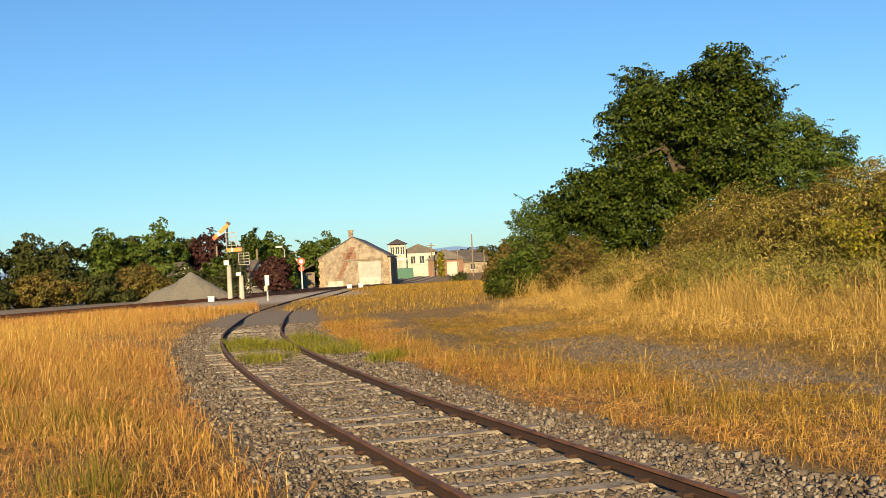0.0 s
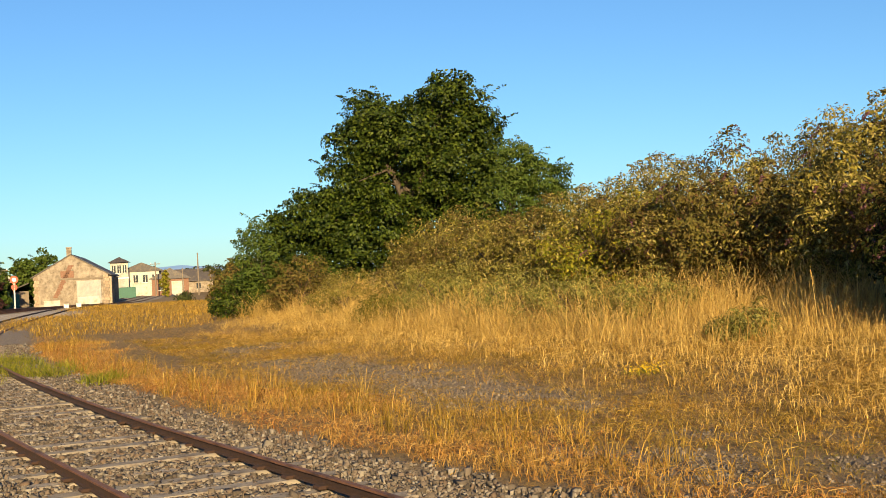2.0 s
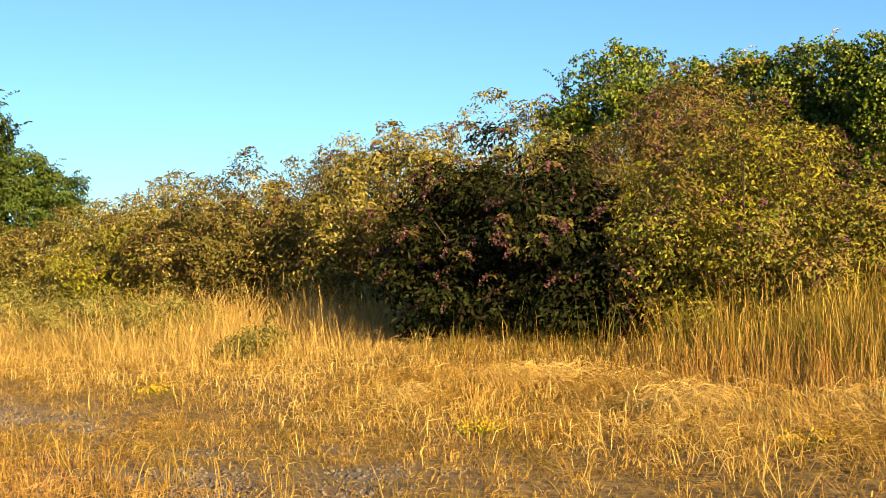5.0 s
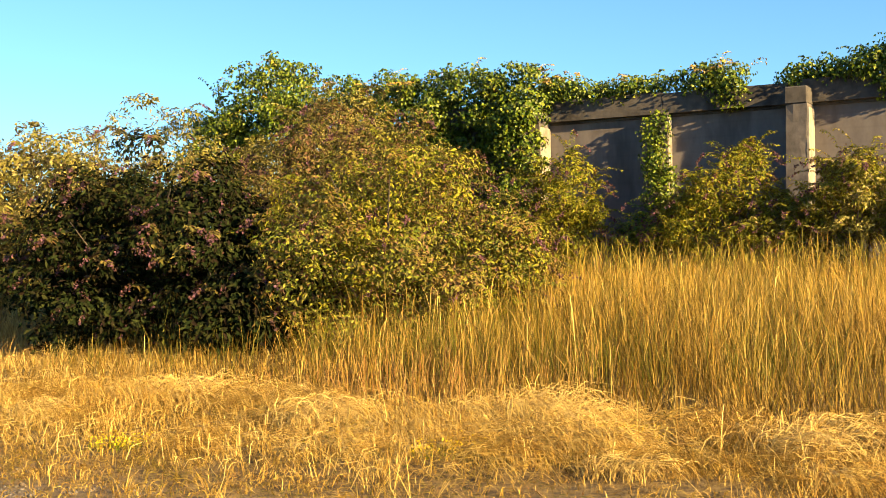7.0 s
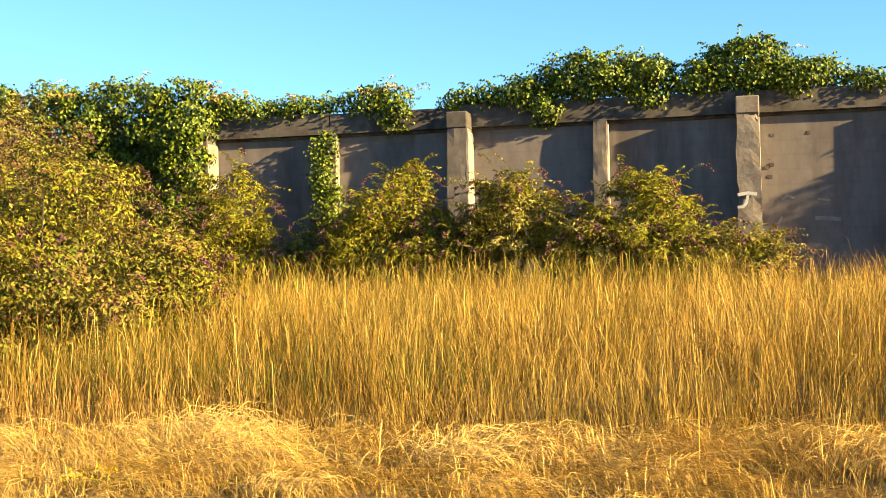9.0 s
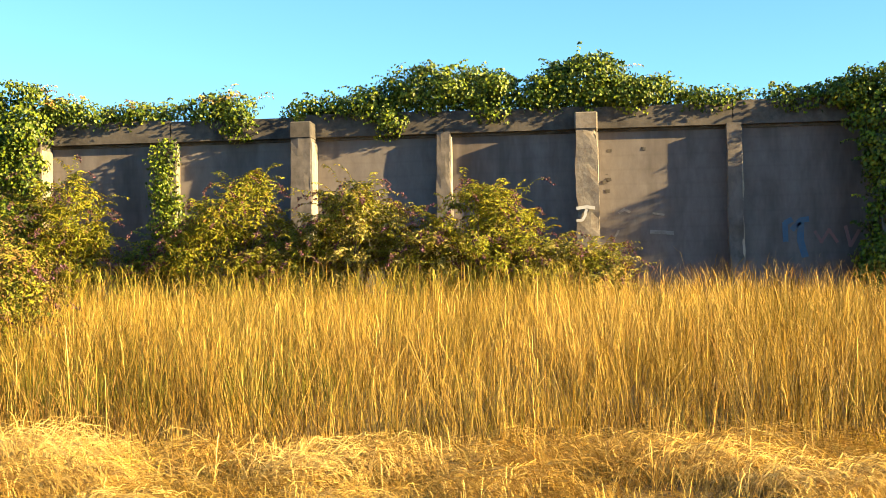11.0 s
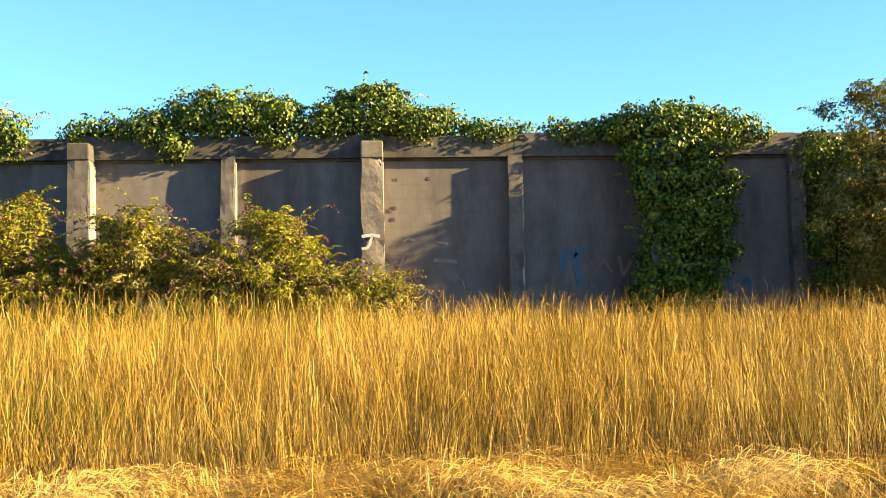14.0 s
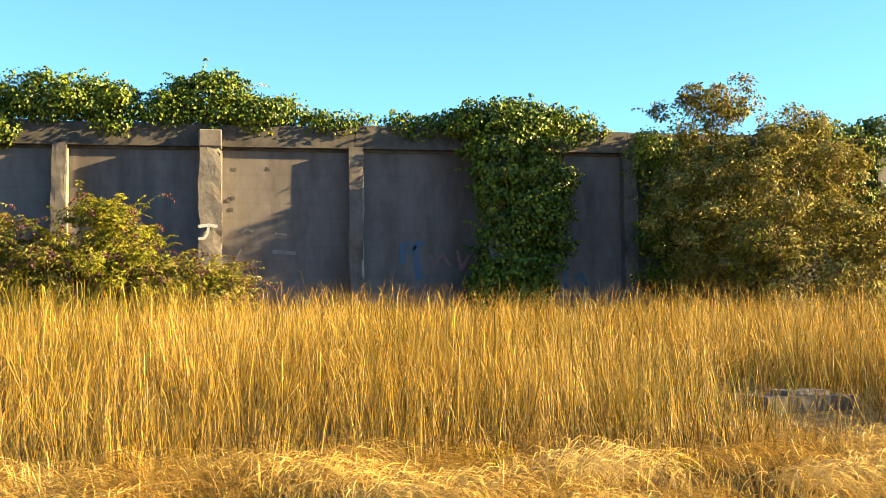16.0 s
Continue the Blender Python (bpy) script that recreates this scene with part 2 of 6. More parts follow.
panicle_mat = foliage("faded_flower", [(0.102, 0.046, 0.061), (0.143, 0.066, 0.097), (0.071, 0.033, 0.026), (0.102, 0.051, 0.031)], 0.2)
yellow_flower = foliage("yellow_flower", [(0.558, 0.378, 0.018), (0.675, 0.468, 0.027)], 0.2)


# ---- builders ----
def mesh_soup(name, verts, faces):
    """One mesh of n alike pieces: verts (n, k, 3), faces as index tuples into the k."""
    n, k, _ = verts.shape
    me = bpy.data.meshes.new(name)
    me.vertices.add(n * k)
    me.vertices.foreach_set("co", verts.astype(np.float32).ravel())
    flat = np.concatenate([np.array(f) for f in faces])
    idx = (np.arange(n)[:, None] * k + flat[None, :]).ravel()
    sizes = np.array([len(f) for f in faces])
    start = np.concatenate([[0], np.cumsum(sizes)[:-1]])
    starts = (np.arange(n)[:, None] * len(flat) + start[None, :]).ravel()
    me.loops.add(len(idx))
    me.loops.foreach_set("vertex_index", idx.astype(np.int32))
    me.polygons.add(len(starts))
    me.polygons.foreach_set("loop_start", starts.astype(np.int32))
    me.update(calc_edges=True)
    return me


def as_mesh(name, shape):
    if isinstance(shape, bmesh.types.BMesh):
        me = bpy.data.meshes.new(name)
        bmesh.ops.recalc_face_normals(shape, faces=shape.faces)
        shape.to_mesh(me)
        shape.free()
        return me
    return shape


def part(name, shape, material, parent=None, label=""):
    ob = new(name, as_mesh(name, shape))
    if not ob.data.materials:
        ob.data.materials.append(material)
    if parent:
        ob.parent = parent
    return tagged(ob, label) if label else ob


def thing(name, x, y, z, label, category, group="", kind="", rz=0):
    ob = new(name)
    ob.matrix_basis = pose(x, y, z, 0, 0, rz)
    return tagged(ob, label, category, group, kind)


def box(x0, y0, z0, x1, y1, z1, bevel=0.0, bm=None, turn=None):
    bm = bm or bmesh.new()
    made = bmesh.ops.create_cube(bm, size=1.0)["verts"]
    for v in made:
        v.co = Vector((x0 + (v.co.x + 0.5) * (x1 - x0), y0 + (v.co.y + 0.5) * (y1 - y0), z0 + (v.co.z + 0.5) * (z1 - z0)))
    if bevel:
        edges = list({e for v in made for e in v.link_edges})
        bmesh.ops.bevel(bm, geom=edges, offset=bevel, segments=1, affect='EDGES')
    if turn:
        bmesh.ops.transform(bm, matrix=turn, verts=bm.verts)
    return bm


def tube(points, radii, sides=7, bm=None):
    """A tapering round limb along points."""
    bm = bm or bmesh.new()
    rings = []
    for i, p in enumerate(points):
        p = Vector(p)
        d = Vector(points[min(i + 1, len(points) - 1)]) - Vector(points[max(i - 1, 0)])
        d.normalize()
        a = d.orthogonal().normalized()
        b = d.cross(a)
        rings.append([bm.verts.new(p + radii[i] * (math.cos(2 * math.pi * k / sides) * a + math.sin(2 * math.pi * k / sides) * b)) for k in range(sides)])
    for r0, r1 in zip(rings, rings[1:]):
        for k in range(sides):
            bm.faces.new((r0[k], r0[(k + 1) % sides], r1[(k + 1) % sides], r1[k]))
    bm.faces.new(rings[-1])
    bm.faces.new(rings[0][::-1])
    return bm


def unit(v):
    return v / np.maximum(np.linalg.norm(v, axis=1, keepdims=True), 1e-9)


def leaf_mesh(name, places, ways, length, width, curl=0.25):
    """Folded leaves: places (n, 3), ways (n, 3) from stalk to tip, or (n, 6) with the way that the blade faces."""
    n = len(places)
    face = unit(ways[:, 3:]) if ways.shape[1] == 6 else rng.normal(size=(n, 3))
    ways = unit(ways[:, :3])
    side = unit(np.cross(ways, face))
    up = np.cross(side, ways)
    ln = (length * rng.uniform(0.6, 1.25, n))[:, None]
    wd = (width * rng.uniform(0.7, 1.25, n))[:, None]
    v = np.stack([places, places + ways * ln * 0.45 + side * wd * 0.5 + up * wd * curl, places + ways * ln - up * ln * 0.12, places + ways * ln * 0.45 - side * wd * 0.5 + up * wd * curl], 1)
    return mesh_soup(name, v, [(0, 1, 2), (0, 2, 3)])


def blade_mesh(name, roots, heights, width, lean=0.25, bend=0.5, seed_head=0.0, heading=None):
    """Grass: each blade a bent tapering strip, with a seed head on a share of them."""
    n = len(roots)
    a = rng.uniform(0, 2 * math.pi, n) if heading is None else heading + rng.normal(0, 0.5, n)
    way = np.stack([np.cos(a), np.sin(a), np.zeros(n)], 1)
    side = np.stack([-np.sin(a + rng.normal(0, 0.6, n)), np.cos(a), np.zeros(n)], 1)
    h = heights[:, None]
    ln = (rng.gamma(2.0, lean / 2.0, n))[:, None]
    bd = (rng.gamma(1.6, bend / 1.6, n))[:, None]
    up = np.array([[0, 0, 1.0]])
    w = width * rng.uniform(0.6, 1.3, n)[:, None]

    def at(t):
        return roots + up * h * (t - 0.30 * np.minimum(bd, 2.0) * t ** 3) + way * h * (ln * t + 0.42 * bd * t ** 2.6)

    mid, tip = at(0.55), at(1.0)
    if not seed_head:
        v = np.stack([roots - side * w * 0.5, roots + side * w * 0.5, mid + side * w * 0.42, mid - side * w * 0.42, tip], 1)
        return mesh_soup(name, v, [(0, 1, 2, 3), (3, 2, 4)])
    head = (rng.random(n) < seed_head)[:, None]
    neck = at(0.86)
    tip = np.where(head, tip + way * h * rng.uniform(0.0, 0.12, (n, 1)) - up * h * rng.uniform(0.0, 0.08, (n, 1)), tip)
    wn_ = np.where(head, w * 1.35, w * 0.5)
    v = np.stack([roots - side * w * 0.5, roots + side * w * 0.5, mid + side * w * 0.36, mid - side * w * 0.36, neck + side * wn_ * 0.5, neck - side * wn_ * 0.5, tip], 1)
    return mesh_soup(name, v, [(0, 1, 2, 3), (3, 2, 4, 5), (5, 4, 6)])


def arc_mesh(name, roots, length, width, heading, lift=1.0, steps=4):
    """Long blades that arch over and hang to one side."""
    n = len(roots)
    a = heading + rng.normal(0, 0.45, n)
    way = np.stack([np.cos(a), np.sin(a), np.zeros(n)], 1)
    side = np.stack([-np.sin(a), np.cos(a), np.zeros(n)], 1) * 0.7 + np.array([[0, 0, 0.5]])
    rise = rng.uniform(0.9, 1.5, n)[:, None] * lift
    reach = rng.uniform(0.5, 1.15, n)[:, None]
    ln, rows = length[:, None], []
    for t in np.linspace(0, 1, steps):
        p = roots + way * ln * reach * t ** 1.3 + np.array([[0, 0, 1.0]]) * ln * (rise * t - (rise - 0.12) * t * t)
        w = width * (1.0 - 0.8 * t)
        rows += [p - side * w * 0.5, p + side * w * 0.5]
    return mesh_soup(name, np.stack(rows, 1), [(2 * k, 2 * k + 1, 2 * k + 3, 2 * k + 2) for k in range(steps - 1)])


def fbm(x, y, s, seed=0.0):
    """Smooth random heights over the plan, about -1 to 1."""
    out = np.zeros_like(x, dtype=float)
    for k, (fx, fy, ph) in enumerate([(1.0, 0.37, 0.3), (-0.53, 1.13, 1.7), (1.9, -1.3, 4.1), (2.3, 2.9, 2.2), (-4.1, 3.3, 5.5), (5.2, 4.6, 0.9)]):
        out += np.sin((x * fx + y * fy) / s + ph + seed * (1.7 + k)) / (1.0 + 0.55 * k)
    return out / 2.2


def smooth(a, b, v):
    t = np.clip((v - a) / (b - a), 0, 1)
    return t * t * (3 - 2 * t)


# ---- the lie of the land ----
TRACK = [(5.6, -26), (4.7, -12), (3.55, 1), (2.55, 8.6), (2.05, 12.1), (1.3, 17.7), (0.45, 26.7), (0.12, 34.5), (0.32, 41.7), (1.0, 52.4), (2.5, 65), (4.7, 80), (8.2, 100), (12.9, 120)]
MAIN = [(-60, -6), (-36, 30), (-20, 54.5), (-12.7, 66.0), (-8.3, 73.0), (-1.6, 83.5), (4.2, 96.5), (9.6, 112), (15.5, 133), (24, 170), (38, 240)]


def spline(points, step):
    """Even points along a smooth curve through points."""
    p = [Vector((*q, 0)) for q in points]
    dense = []
    for i in range(len(p) - 1):
        a, b, c, d = p[max(i - 1, 0)], p[i], p[i + 1], p[min(i + 2, len(p) - 1)]
        for k in range(40):
            t = k / 40
            dense.append(0.5 * (2 * b + (c - a) * t + (2 * a - 5 * b + 4 * c - d) * t * t + (3 * b - a - 3 * c + d) * t ** 3))
    dense.append(p[-1])
    q = np.array([tuple(v)[:2] for v in dense])
    s = np.concatenate([[0], np.cumsum(np.linalg.norm(np.diff(q, axis=0), axis=1))])
    n = np.arange(0, s[-1], step)
    return np.stack([np.interp(n, s, q[:, 0]), np.interp(n, s, q[:, 1])], 1)


TRACK_LINE, MAIN_LINE = spline(TRACK, 0.5), spline(MAIN, 0.7)
TRACK_Y, TRACK_X = TRACK_LINE[:, 1], TRACK_LINE[:, 0]


def off_track(x, y):
    """Metres to the side of the siding's middle."""
    return x - np.interp(y, TRACK_Y, TRACK_X)


def height(x, y):
    x, y = np.asarray(x, float), np.asarray(y, float)
    bank = np.interp(x, [8.5, 12, 16, 22, 27, 31], [0.0, 0.35, 0.85, 1.35, 1.65, 1.75]) * (1 - smooth(48, 75, y)) * (1 - smooth(60, 90, -y))
    verge = 0.22 * smooth(-2.0, -3.6, off_track(x, y)) * smooth(40, 20, y) + 0.2 * smooth(1.8, 0.6, np.hypot(x, y) / 2.0)
    dip = -0.6 * smooth(95, 160, np.hypot(x, y)) * (y > 0)
    near = smooth(140, 60, np.hypot(x, y))
    rough_ = 0.05 * fbm(x, y, 1.3) * smooth(2.0, 2.8, np.abs(off_track(x, y))) * near
    bed = -0.05 * smooth(2.3, 1.7, np.abs(off_track(x, y))) * (y < 75)
    level = 0.05 * smooth(46.5, 49.5, y) * smooth(66, 60, y) * smooth(6.5, 5.0, np.abs(off_track(x, y)))
    return bank + verge + dip + rough_ + bed * smooth(49, 46, y) + level


def main_side(x, y):
    return x - np.interp(y, MAIN_LINE[:, 1], MAIN_LINE[:, 0])


def crossing_share(x, y):
    """1 on the gravelled level crossing, 0 elsewhere."""
    return smooth(0.0, 3.0, y - 49.0 - 0.35 * fbm(x, y, 4.0) * 4) * smooth(9.5, 6.5, x) * smooth(-9.0, -5.0, main_side(x, y) * -1 + 4) * smooth(-4.5, -2.2, x)


def bare(x, y):
    """1 where the ground is stony, 0 where grass covers it."""
    o = np.abs(off_track(x, y))
    w = 1.75 + 0.25 * fbm(x, y, 0.7, 2.0)
    track = smooth(w + 0.5, w, o) * smooth(62, 50, y)
    path = smooth(1.9, 0.7, np.abs(x - (6.5 + 0.025 * y) + 0.5 * fbm(x, y, 2.5, 3.0))) * smooth(-0.1, 0.35, fbm(x, y, 1.3, 5.0) + 0.25) * smooth(40, 28, y)
    crossing = crossing_share(x, y)
    rails = smooth(3.9, 2.6, np.abs(main_side(x, y) + 2.2)) * smooth(45, 55, y)
    yard = smooth(-1.5, 0.5, -main_side(x, y) - 4) * smooth(62, 72, y) * smooth(-26, -16, x)
    return np.clip(np.maximum.reduce([track, path * 0.9, crossing, rails, yard]), 0, 1)


def axis(fine0, fine1, step, far, grow=1.22):
    pts = list(np.arange(fine0, fine1 + step / 2, step))
    d = step
    while pts[-1] < far:
        d *= grow
        pts.append(pts[-1] + d)
    d = step
    while pts[0] > -far:
        d *= grow
        pts.insert(0, pts[0] - d)
    return np.array(pts)


gx, gy = axis(-14, 32, 0.3, 4000), axis(-24, 60, 0.35, 4000)
GX, GY = np.meshgrid(gx, gy)
me = bpy.data.meshes.new("ground")
nx, ny = len(gx), len(gy)
co = np.stack([GX.ravel(), GY.ravel(), height(GX, GY).ravel()], 1)
me.vertices.add(len(co))
me.vertices.foreach_set("co", co.astype(np.float32).ravel())
ii, jj = np.meshgrid(np.arange(nx - 1), np.arange(ny - 1))
b0 = (jj * nx + ii).ravel()
quads = np.stack([b0, b0 + 1, b0 + nx + 1, b0 + nx], 1)
me.loops.add(quads.size)
me.loops.foreach_set("vertex_index", quads.ravel().astype(np.int32))
me.polygons.add(len(quads))
me.polygons.foreach_set("loop_start", (np.arange(len(quads)) * 4).astype(np.int32))
me.update(calc_edges=True)
me.polygons.foreach_set("use_smooth", np.ones(len(quads), bool))
att = me.attributes.new("stony", 'FLOAT', 'POINT')
att.data.foreach_set("value", bare(GX, GY).ravel().astype(np.float32))
att = me.attributes.new("crossing", 'FLOAT', 'POINT')
att.data.foreach_set("value", crossing_share(GX, GY).ravel().astype(np.float32))

ground_mat = bpy.data.materials.new("dry_ground")
ground_mat.use_nodes = True
nt = ground_mat.node_tree
bs = nt.nodes["Principled BSDF"]
an = nt.nodes.new("ShaderNodeAttribute")
an.attribute_name = "stony"
n1 = noise_node(nt, 0.45, 6, 0.65)
n2 = noise_node(nt, 3.2, 8, 0.75)
n3 = noise_node(nt, 32.0, 6, 0.85)
soil = ramp(nt, [(0.30, (0.035, 0.019, 0.006)), (0.45, (0.090, 0.050, 0.014)), (0.58, (0.170, 0.100, 0.028)), (0.72, (0.065, 0.042, 0.012))])
nt.links.new(n2.outputs[0], soil.inputs[0])
patchy = ramp(nt, [(0.40, (0.100, 0.050, 0.015)), (0.62, (0.180, 0.112, 0.031))])
nt.links.new(n1.outputs[0], patchy.inputs[0])
n4 = noise_node(nt, 7.0, 8, 0.85, stretch=(1, 0.6, 1))
fleck = ramp(nt, [(0.42, (0.04, 0.026, 0.009)), (0.49, (0.17, 0.105, 0.028)), (0.57, (0.31, 0.205, 0.062))])
nt.links.new(n4.outputs[0], fleck.inputs[0])
dry = mix(nt, 0.62, mix(nt, 0.4, soil.outputs[0], patchy.outputs[0]), fleck.outputs[0])
grit = ramp(nt, [(0.32, (0.045, 0.035, 0.027)), (0.45, (0.130, 0.102, 0.079)), (0.58, (0.225, 0.183, 0.145)), (0.68, (0.40, 0.34, 0.28))])
nt.links.new(n3.outputs[0], grit.inputs[0])
an2 = nt.nodes.new("ShaderNodeAttribute")
an2.attribute_name = "crossing"
tarmac = ramp(nt, [(0.32, (0.16, 0.132, 0.108)), (0.5, (0.34, 0.29, 0.24)), (0.68, (0.50, 0.44, 0.38))])
nt.links.new(n2.outputs[0], tarmac.inputs[0])
nt.links.new(mix(nt, an2.outputs["Fac"], mix(nt, an.outputs["Fac"], dry, grit.outputs[0]), tarmac.outputs[0]), bs.inputs["Base Color"])
bs.inputs["Roughness"].default_value = 0.95
bp = nt.nodes.new("ShaderNodeBump")
bp.inputs["Strength"].default_value, bp.inputs["Distance"].default_value = 0.9, 0.05
nt.links.new(mix(nt, 0.5, n2.outputs[0], n3.outputs[0]), bp.inputs["Height"])
nt.links.new(bp.outputs[0], bs.inputs["Normal"])
ground = new("ground", me)
me.materials.append(ground_mat)
tagged(ground, "dry straw-coloured ground with bare grey gravel patches", "ground", kind="structure")


# ---- concrete yard wall ----
cn = concrete.node_tree
wv = cn.nodes.new("ShaderNodeTexWave")
wv.bands_direction = 'Z'
wv.inputs["Scale"].default_value, wv.inputs["Distortion"].default_value, wv.inputs["Detail"].default_value = 0.9, 0.6, 3.0
ct = cn.nodes.new("ShaderNodeTexCoord")
cn.links.new(ct.outputs["Object"], wv.inputs[0])
wr = ramp(cn, [(0.0, (0.80, 0.80, 0.80)), (0.10, (1, 1, 1))])
cn.links.new(wv.outputs[1], wr.inputs[0])
cb = cn.nodes["Principled BSDF"].inputs["Base Color"]
cn.links.new(mix(cn, 0.3, cb.links[0].from_socket, wr.outputs[0], 'MULTIPLY'), cb)

WALL_X, BAY = 30.0, 3.46
yard_wall = thing("wall_east", WALL_X, 0.32, 0, "tall grey concrete yard wall of panels between pilasters, ivy-topped", "wall", kind="structure")
CAP_LOW, CAP_TOP, FOOT = 5.88, 6.42, 1.0


def rough_block(x0, y0, z0, x1, y1, z1, cuts, amount, seed):
    """A block with chipped, uneven edges."""
    bm = box(x0, y0, z0, x1, y1, z1)
    bmesh.ops.subdivide_edges(bm, edges=[e for e in bm.edges if abs(e.verts[0].co.z - e.verts[1].co.z) > 0.1], cuts=cuts)
    bmesh.ops.subdivide_edges(bm, edges=[e for e in bm.edges if abs(e.verts[0].co.y - e.verts[1].co.y) > 0.1], cuts=2)
    for v in bm.verts:
        n = noise.noise(Vector((v.co.x * 2, v.co.y * 3 + seed, v.co.z * 2.3 + seed * 3)))
        chip = max(0.0, noise.noise(Vector((seed, v.co.y * 1.5, v.co.z * 1.7))) - 0.05)
        if v.co.x < (x0 + x1) / 2:
            edge = abs(v.co.y - (y0 + y1) / 2) / ((y1 - y0) / 2)
            v.co.x += amount * (0.3 * n + chip * 2.0 * edge)
            v.co.y += amount * n * 0.8
    return bm


for n in range(-8, 5):
    y = n * BAY
    thick = n % 2 == 0
    half = 0.25 if thick else 0.165
    panel = rough_block(0.0, y + half - 0.03, FOOT, 0.22, y + BAY - (0.165 if thick else 0.25) + 0.03, CAP_LOW + 0.01, 6, 0.012, n * 1.3)
    part("panel", panel, concrete, yard_wall)
    lip = box(-0.05, y + half, CAP_LOW - 0.075, 0.2, y + BAY - (0.165 if thick else 0.25), CAP_LOW, 0.012)
    part("ledge", lip, concrete_cap, yard_wall)
    if thick:
        worn = n == 0
        part("pilaster", rough_block(-0.68, y - half, FOOT, 0.3, y + half, CAP_TOP - 0.30, 26, 0.11 if worn else 0.05, n + 0.4), concrete_worn if worn else pilaster_concrete, yard_wall, "spalled pale pilaster with a broken edge" if worn else "")
        part("pilaster_head", box(-0.71, y - half - 0.02, CAP_TOP - 0.62, -0.1, y + half + 0.02, CAP_TOP - 0.20, 0.03), concrete_worn if worn else concrete_cap, yard_wall)
    else:
        part("pilaster", rough_block(-0.33, y - half, FOOT, 0.3, y + half, CAP_LOW + 0.02, 20, 0.035, n + 0.4), pilaster_concrete, yard_wall)
    # Sun on the pilaster's south side, painted as a pale chipped strip.
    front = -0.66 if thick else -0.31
    part("sunlit_side_strip", rough_block(front, y - half - 0.025, FOOT, -0.02, y - half + 0.03, CAP_TOP - 0.70 if thick else CAP_LOW - 0.1, 22, 0.07, n + 2.4), sunlit_concrete, yard_wall, "pale chipped strip with sunlight painted into its colour")
    part("cap", rough_block(-0.2, y + 0.004, CAP_LOW, 0.4, y + BAY - 0.004, CAP_TOP + 0.03 * math.sin(n * 2.2), 2, 0.03, n * 0.7), concrete_cap, yard_wall)

# faded paint marks on the wall
def stroke(points, width, x, material, label):
    """A flat painted line through points (y, z), a little proud of the wall."""
    bm = bmesh.new()
    for (ya, za), (yb, zb) in zip(points, points[1:]):
        d = Vector((0, yb - ya, zb - za))
        nrm = Vector((0, -d.z, d.y)).normalized() * width / 2
        ends = [Vector((0, ya, za)) - d * 0.06, Vector((0, yb, zb)) + d * 0.06]
        bm.faces.new([bm.verts.new(Vector((x, 0, 0)) + q) for q in (ends[0] - nrm, ends[1] - nrm, ends[1] + nrm, ends[0] + nrm)])
        x -= 0.0015
    solid = bmesh.ops.extrude_face_region(bm, geom=list(bm.faces))["geom"]
    for v in solid:
        if isinstance(v, bmesh.types.BMVert):
            v.co.x += 0.02
    return part("paint_mark", bm, material, yard_wall, label)


stroke([(0.25, 3.93), (0.02, 3.96), (-0.16, 3.93)], 0.075, -0.735, graffiti_white, "white sprayed mark")
stroke([(0.03, 3.90), (0.07, 3.74), (0.13, 3.65), (0.26, 3.64)], 0.065, -0.735, graffiti_white, "white sprayed mark")
for pts, wd, m in [([(-1.0, 3.86), (-0.86, 3.93), (-0.74, 3.84)], 0.06, graffiti_pale), ([(-1.8, 3.78), (-1.55, 3.82)], 0.05, graffiti_pale), ([(-2.0, 3.34), (-1.5, 3.38)], 0.09, graffiti_pale), ([(-0.6, 3.2), (-0.72, 3.42)], 0.05, graffiti_pale),
                   ([(-4.62, 3.10), (-4.62, 3.52), (-4.78, 3.60)], 0.13, graffiti_blue), ([(-4.78, 3.36), (-4.98, 3.58), (-5.16, 3.60)], 0.13, graffiti_blue), ([(-4.98, 3.50), (-4.96, 3.10), (-5.06, 2.72)], 0.16, graffiti_blue),
                   ([(-5.30, 3.30), (-5.44, 3.05), (-5.62, 3.34), (-5.80, 3.05)], 0.07, graffiti_red), ([(-6.0, 3.40), (-6.1, 2.95), (-6.3, 3.30)], 0.08, graffiti_red),
                   ([(-8.25, 2.55), (-8.25, 3.05), (-8.48, 3.0)], 0.14, graffiti_blue), ([(-8.75, 2.5), (-8.72, 3.08)], 0.12, graffiti_blue), ([(-8.95, 2.6), (-9.15, 2.85), (-9.3, 2.55)], 0.10, graffiti_blue), ([(-8.2, 2.3), (-9.3, 2.34)], 0.08, graffiti_pale)]:
    stroke(pts, wd, -0.014, m, "faded sprayed stroke")
for k, (yy_, zz_) in enumerate([(-0.55, 5.35), (-1.35, 5.38), (-0.42, 4.82), (-0.50, 4.66), (-0.40, 4.60), (-0.47, 4.38), (-2.2, 4.33)]):
    part("pit", rough_block(-0.012, yy_ - 0.05, zz_ - 0.04, 0.05, yy_ + 0.05, zz_ + 0.04, 1, 0.05, k * 2.0), concrete_cap, yard_wall, "dark chipped pit")

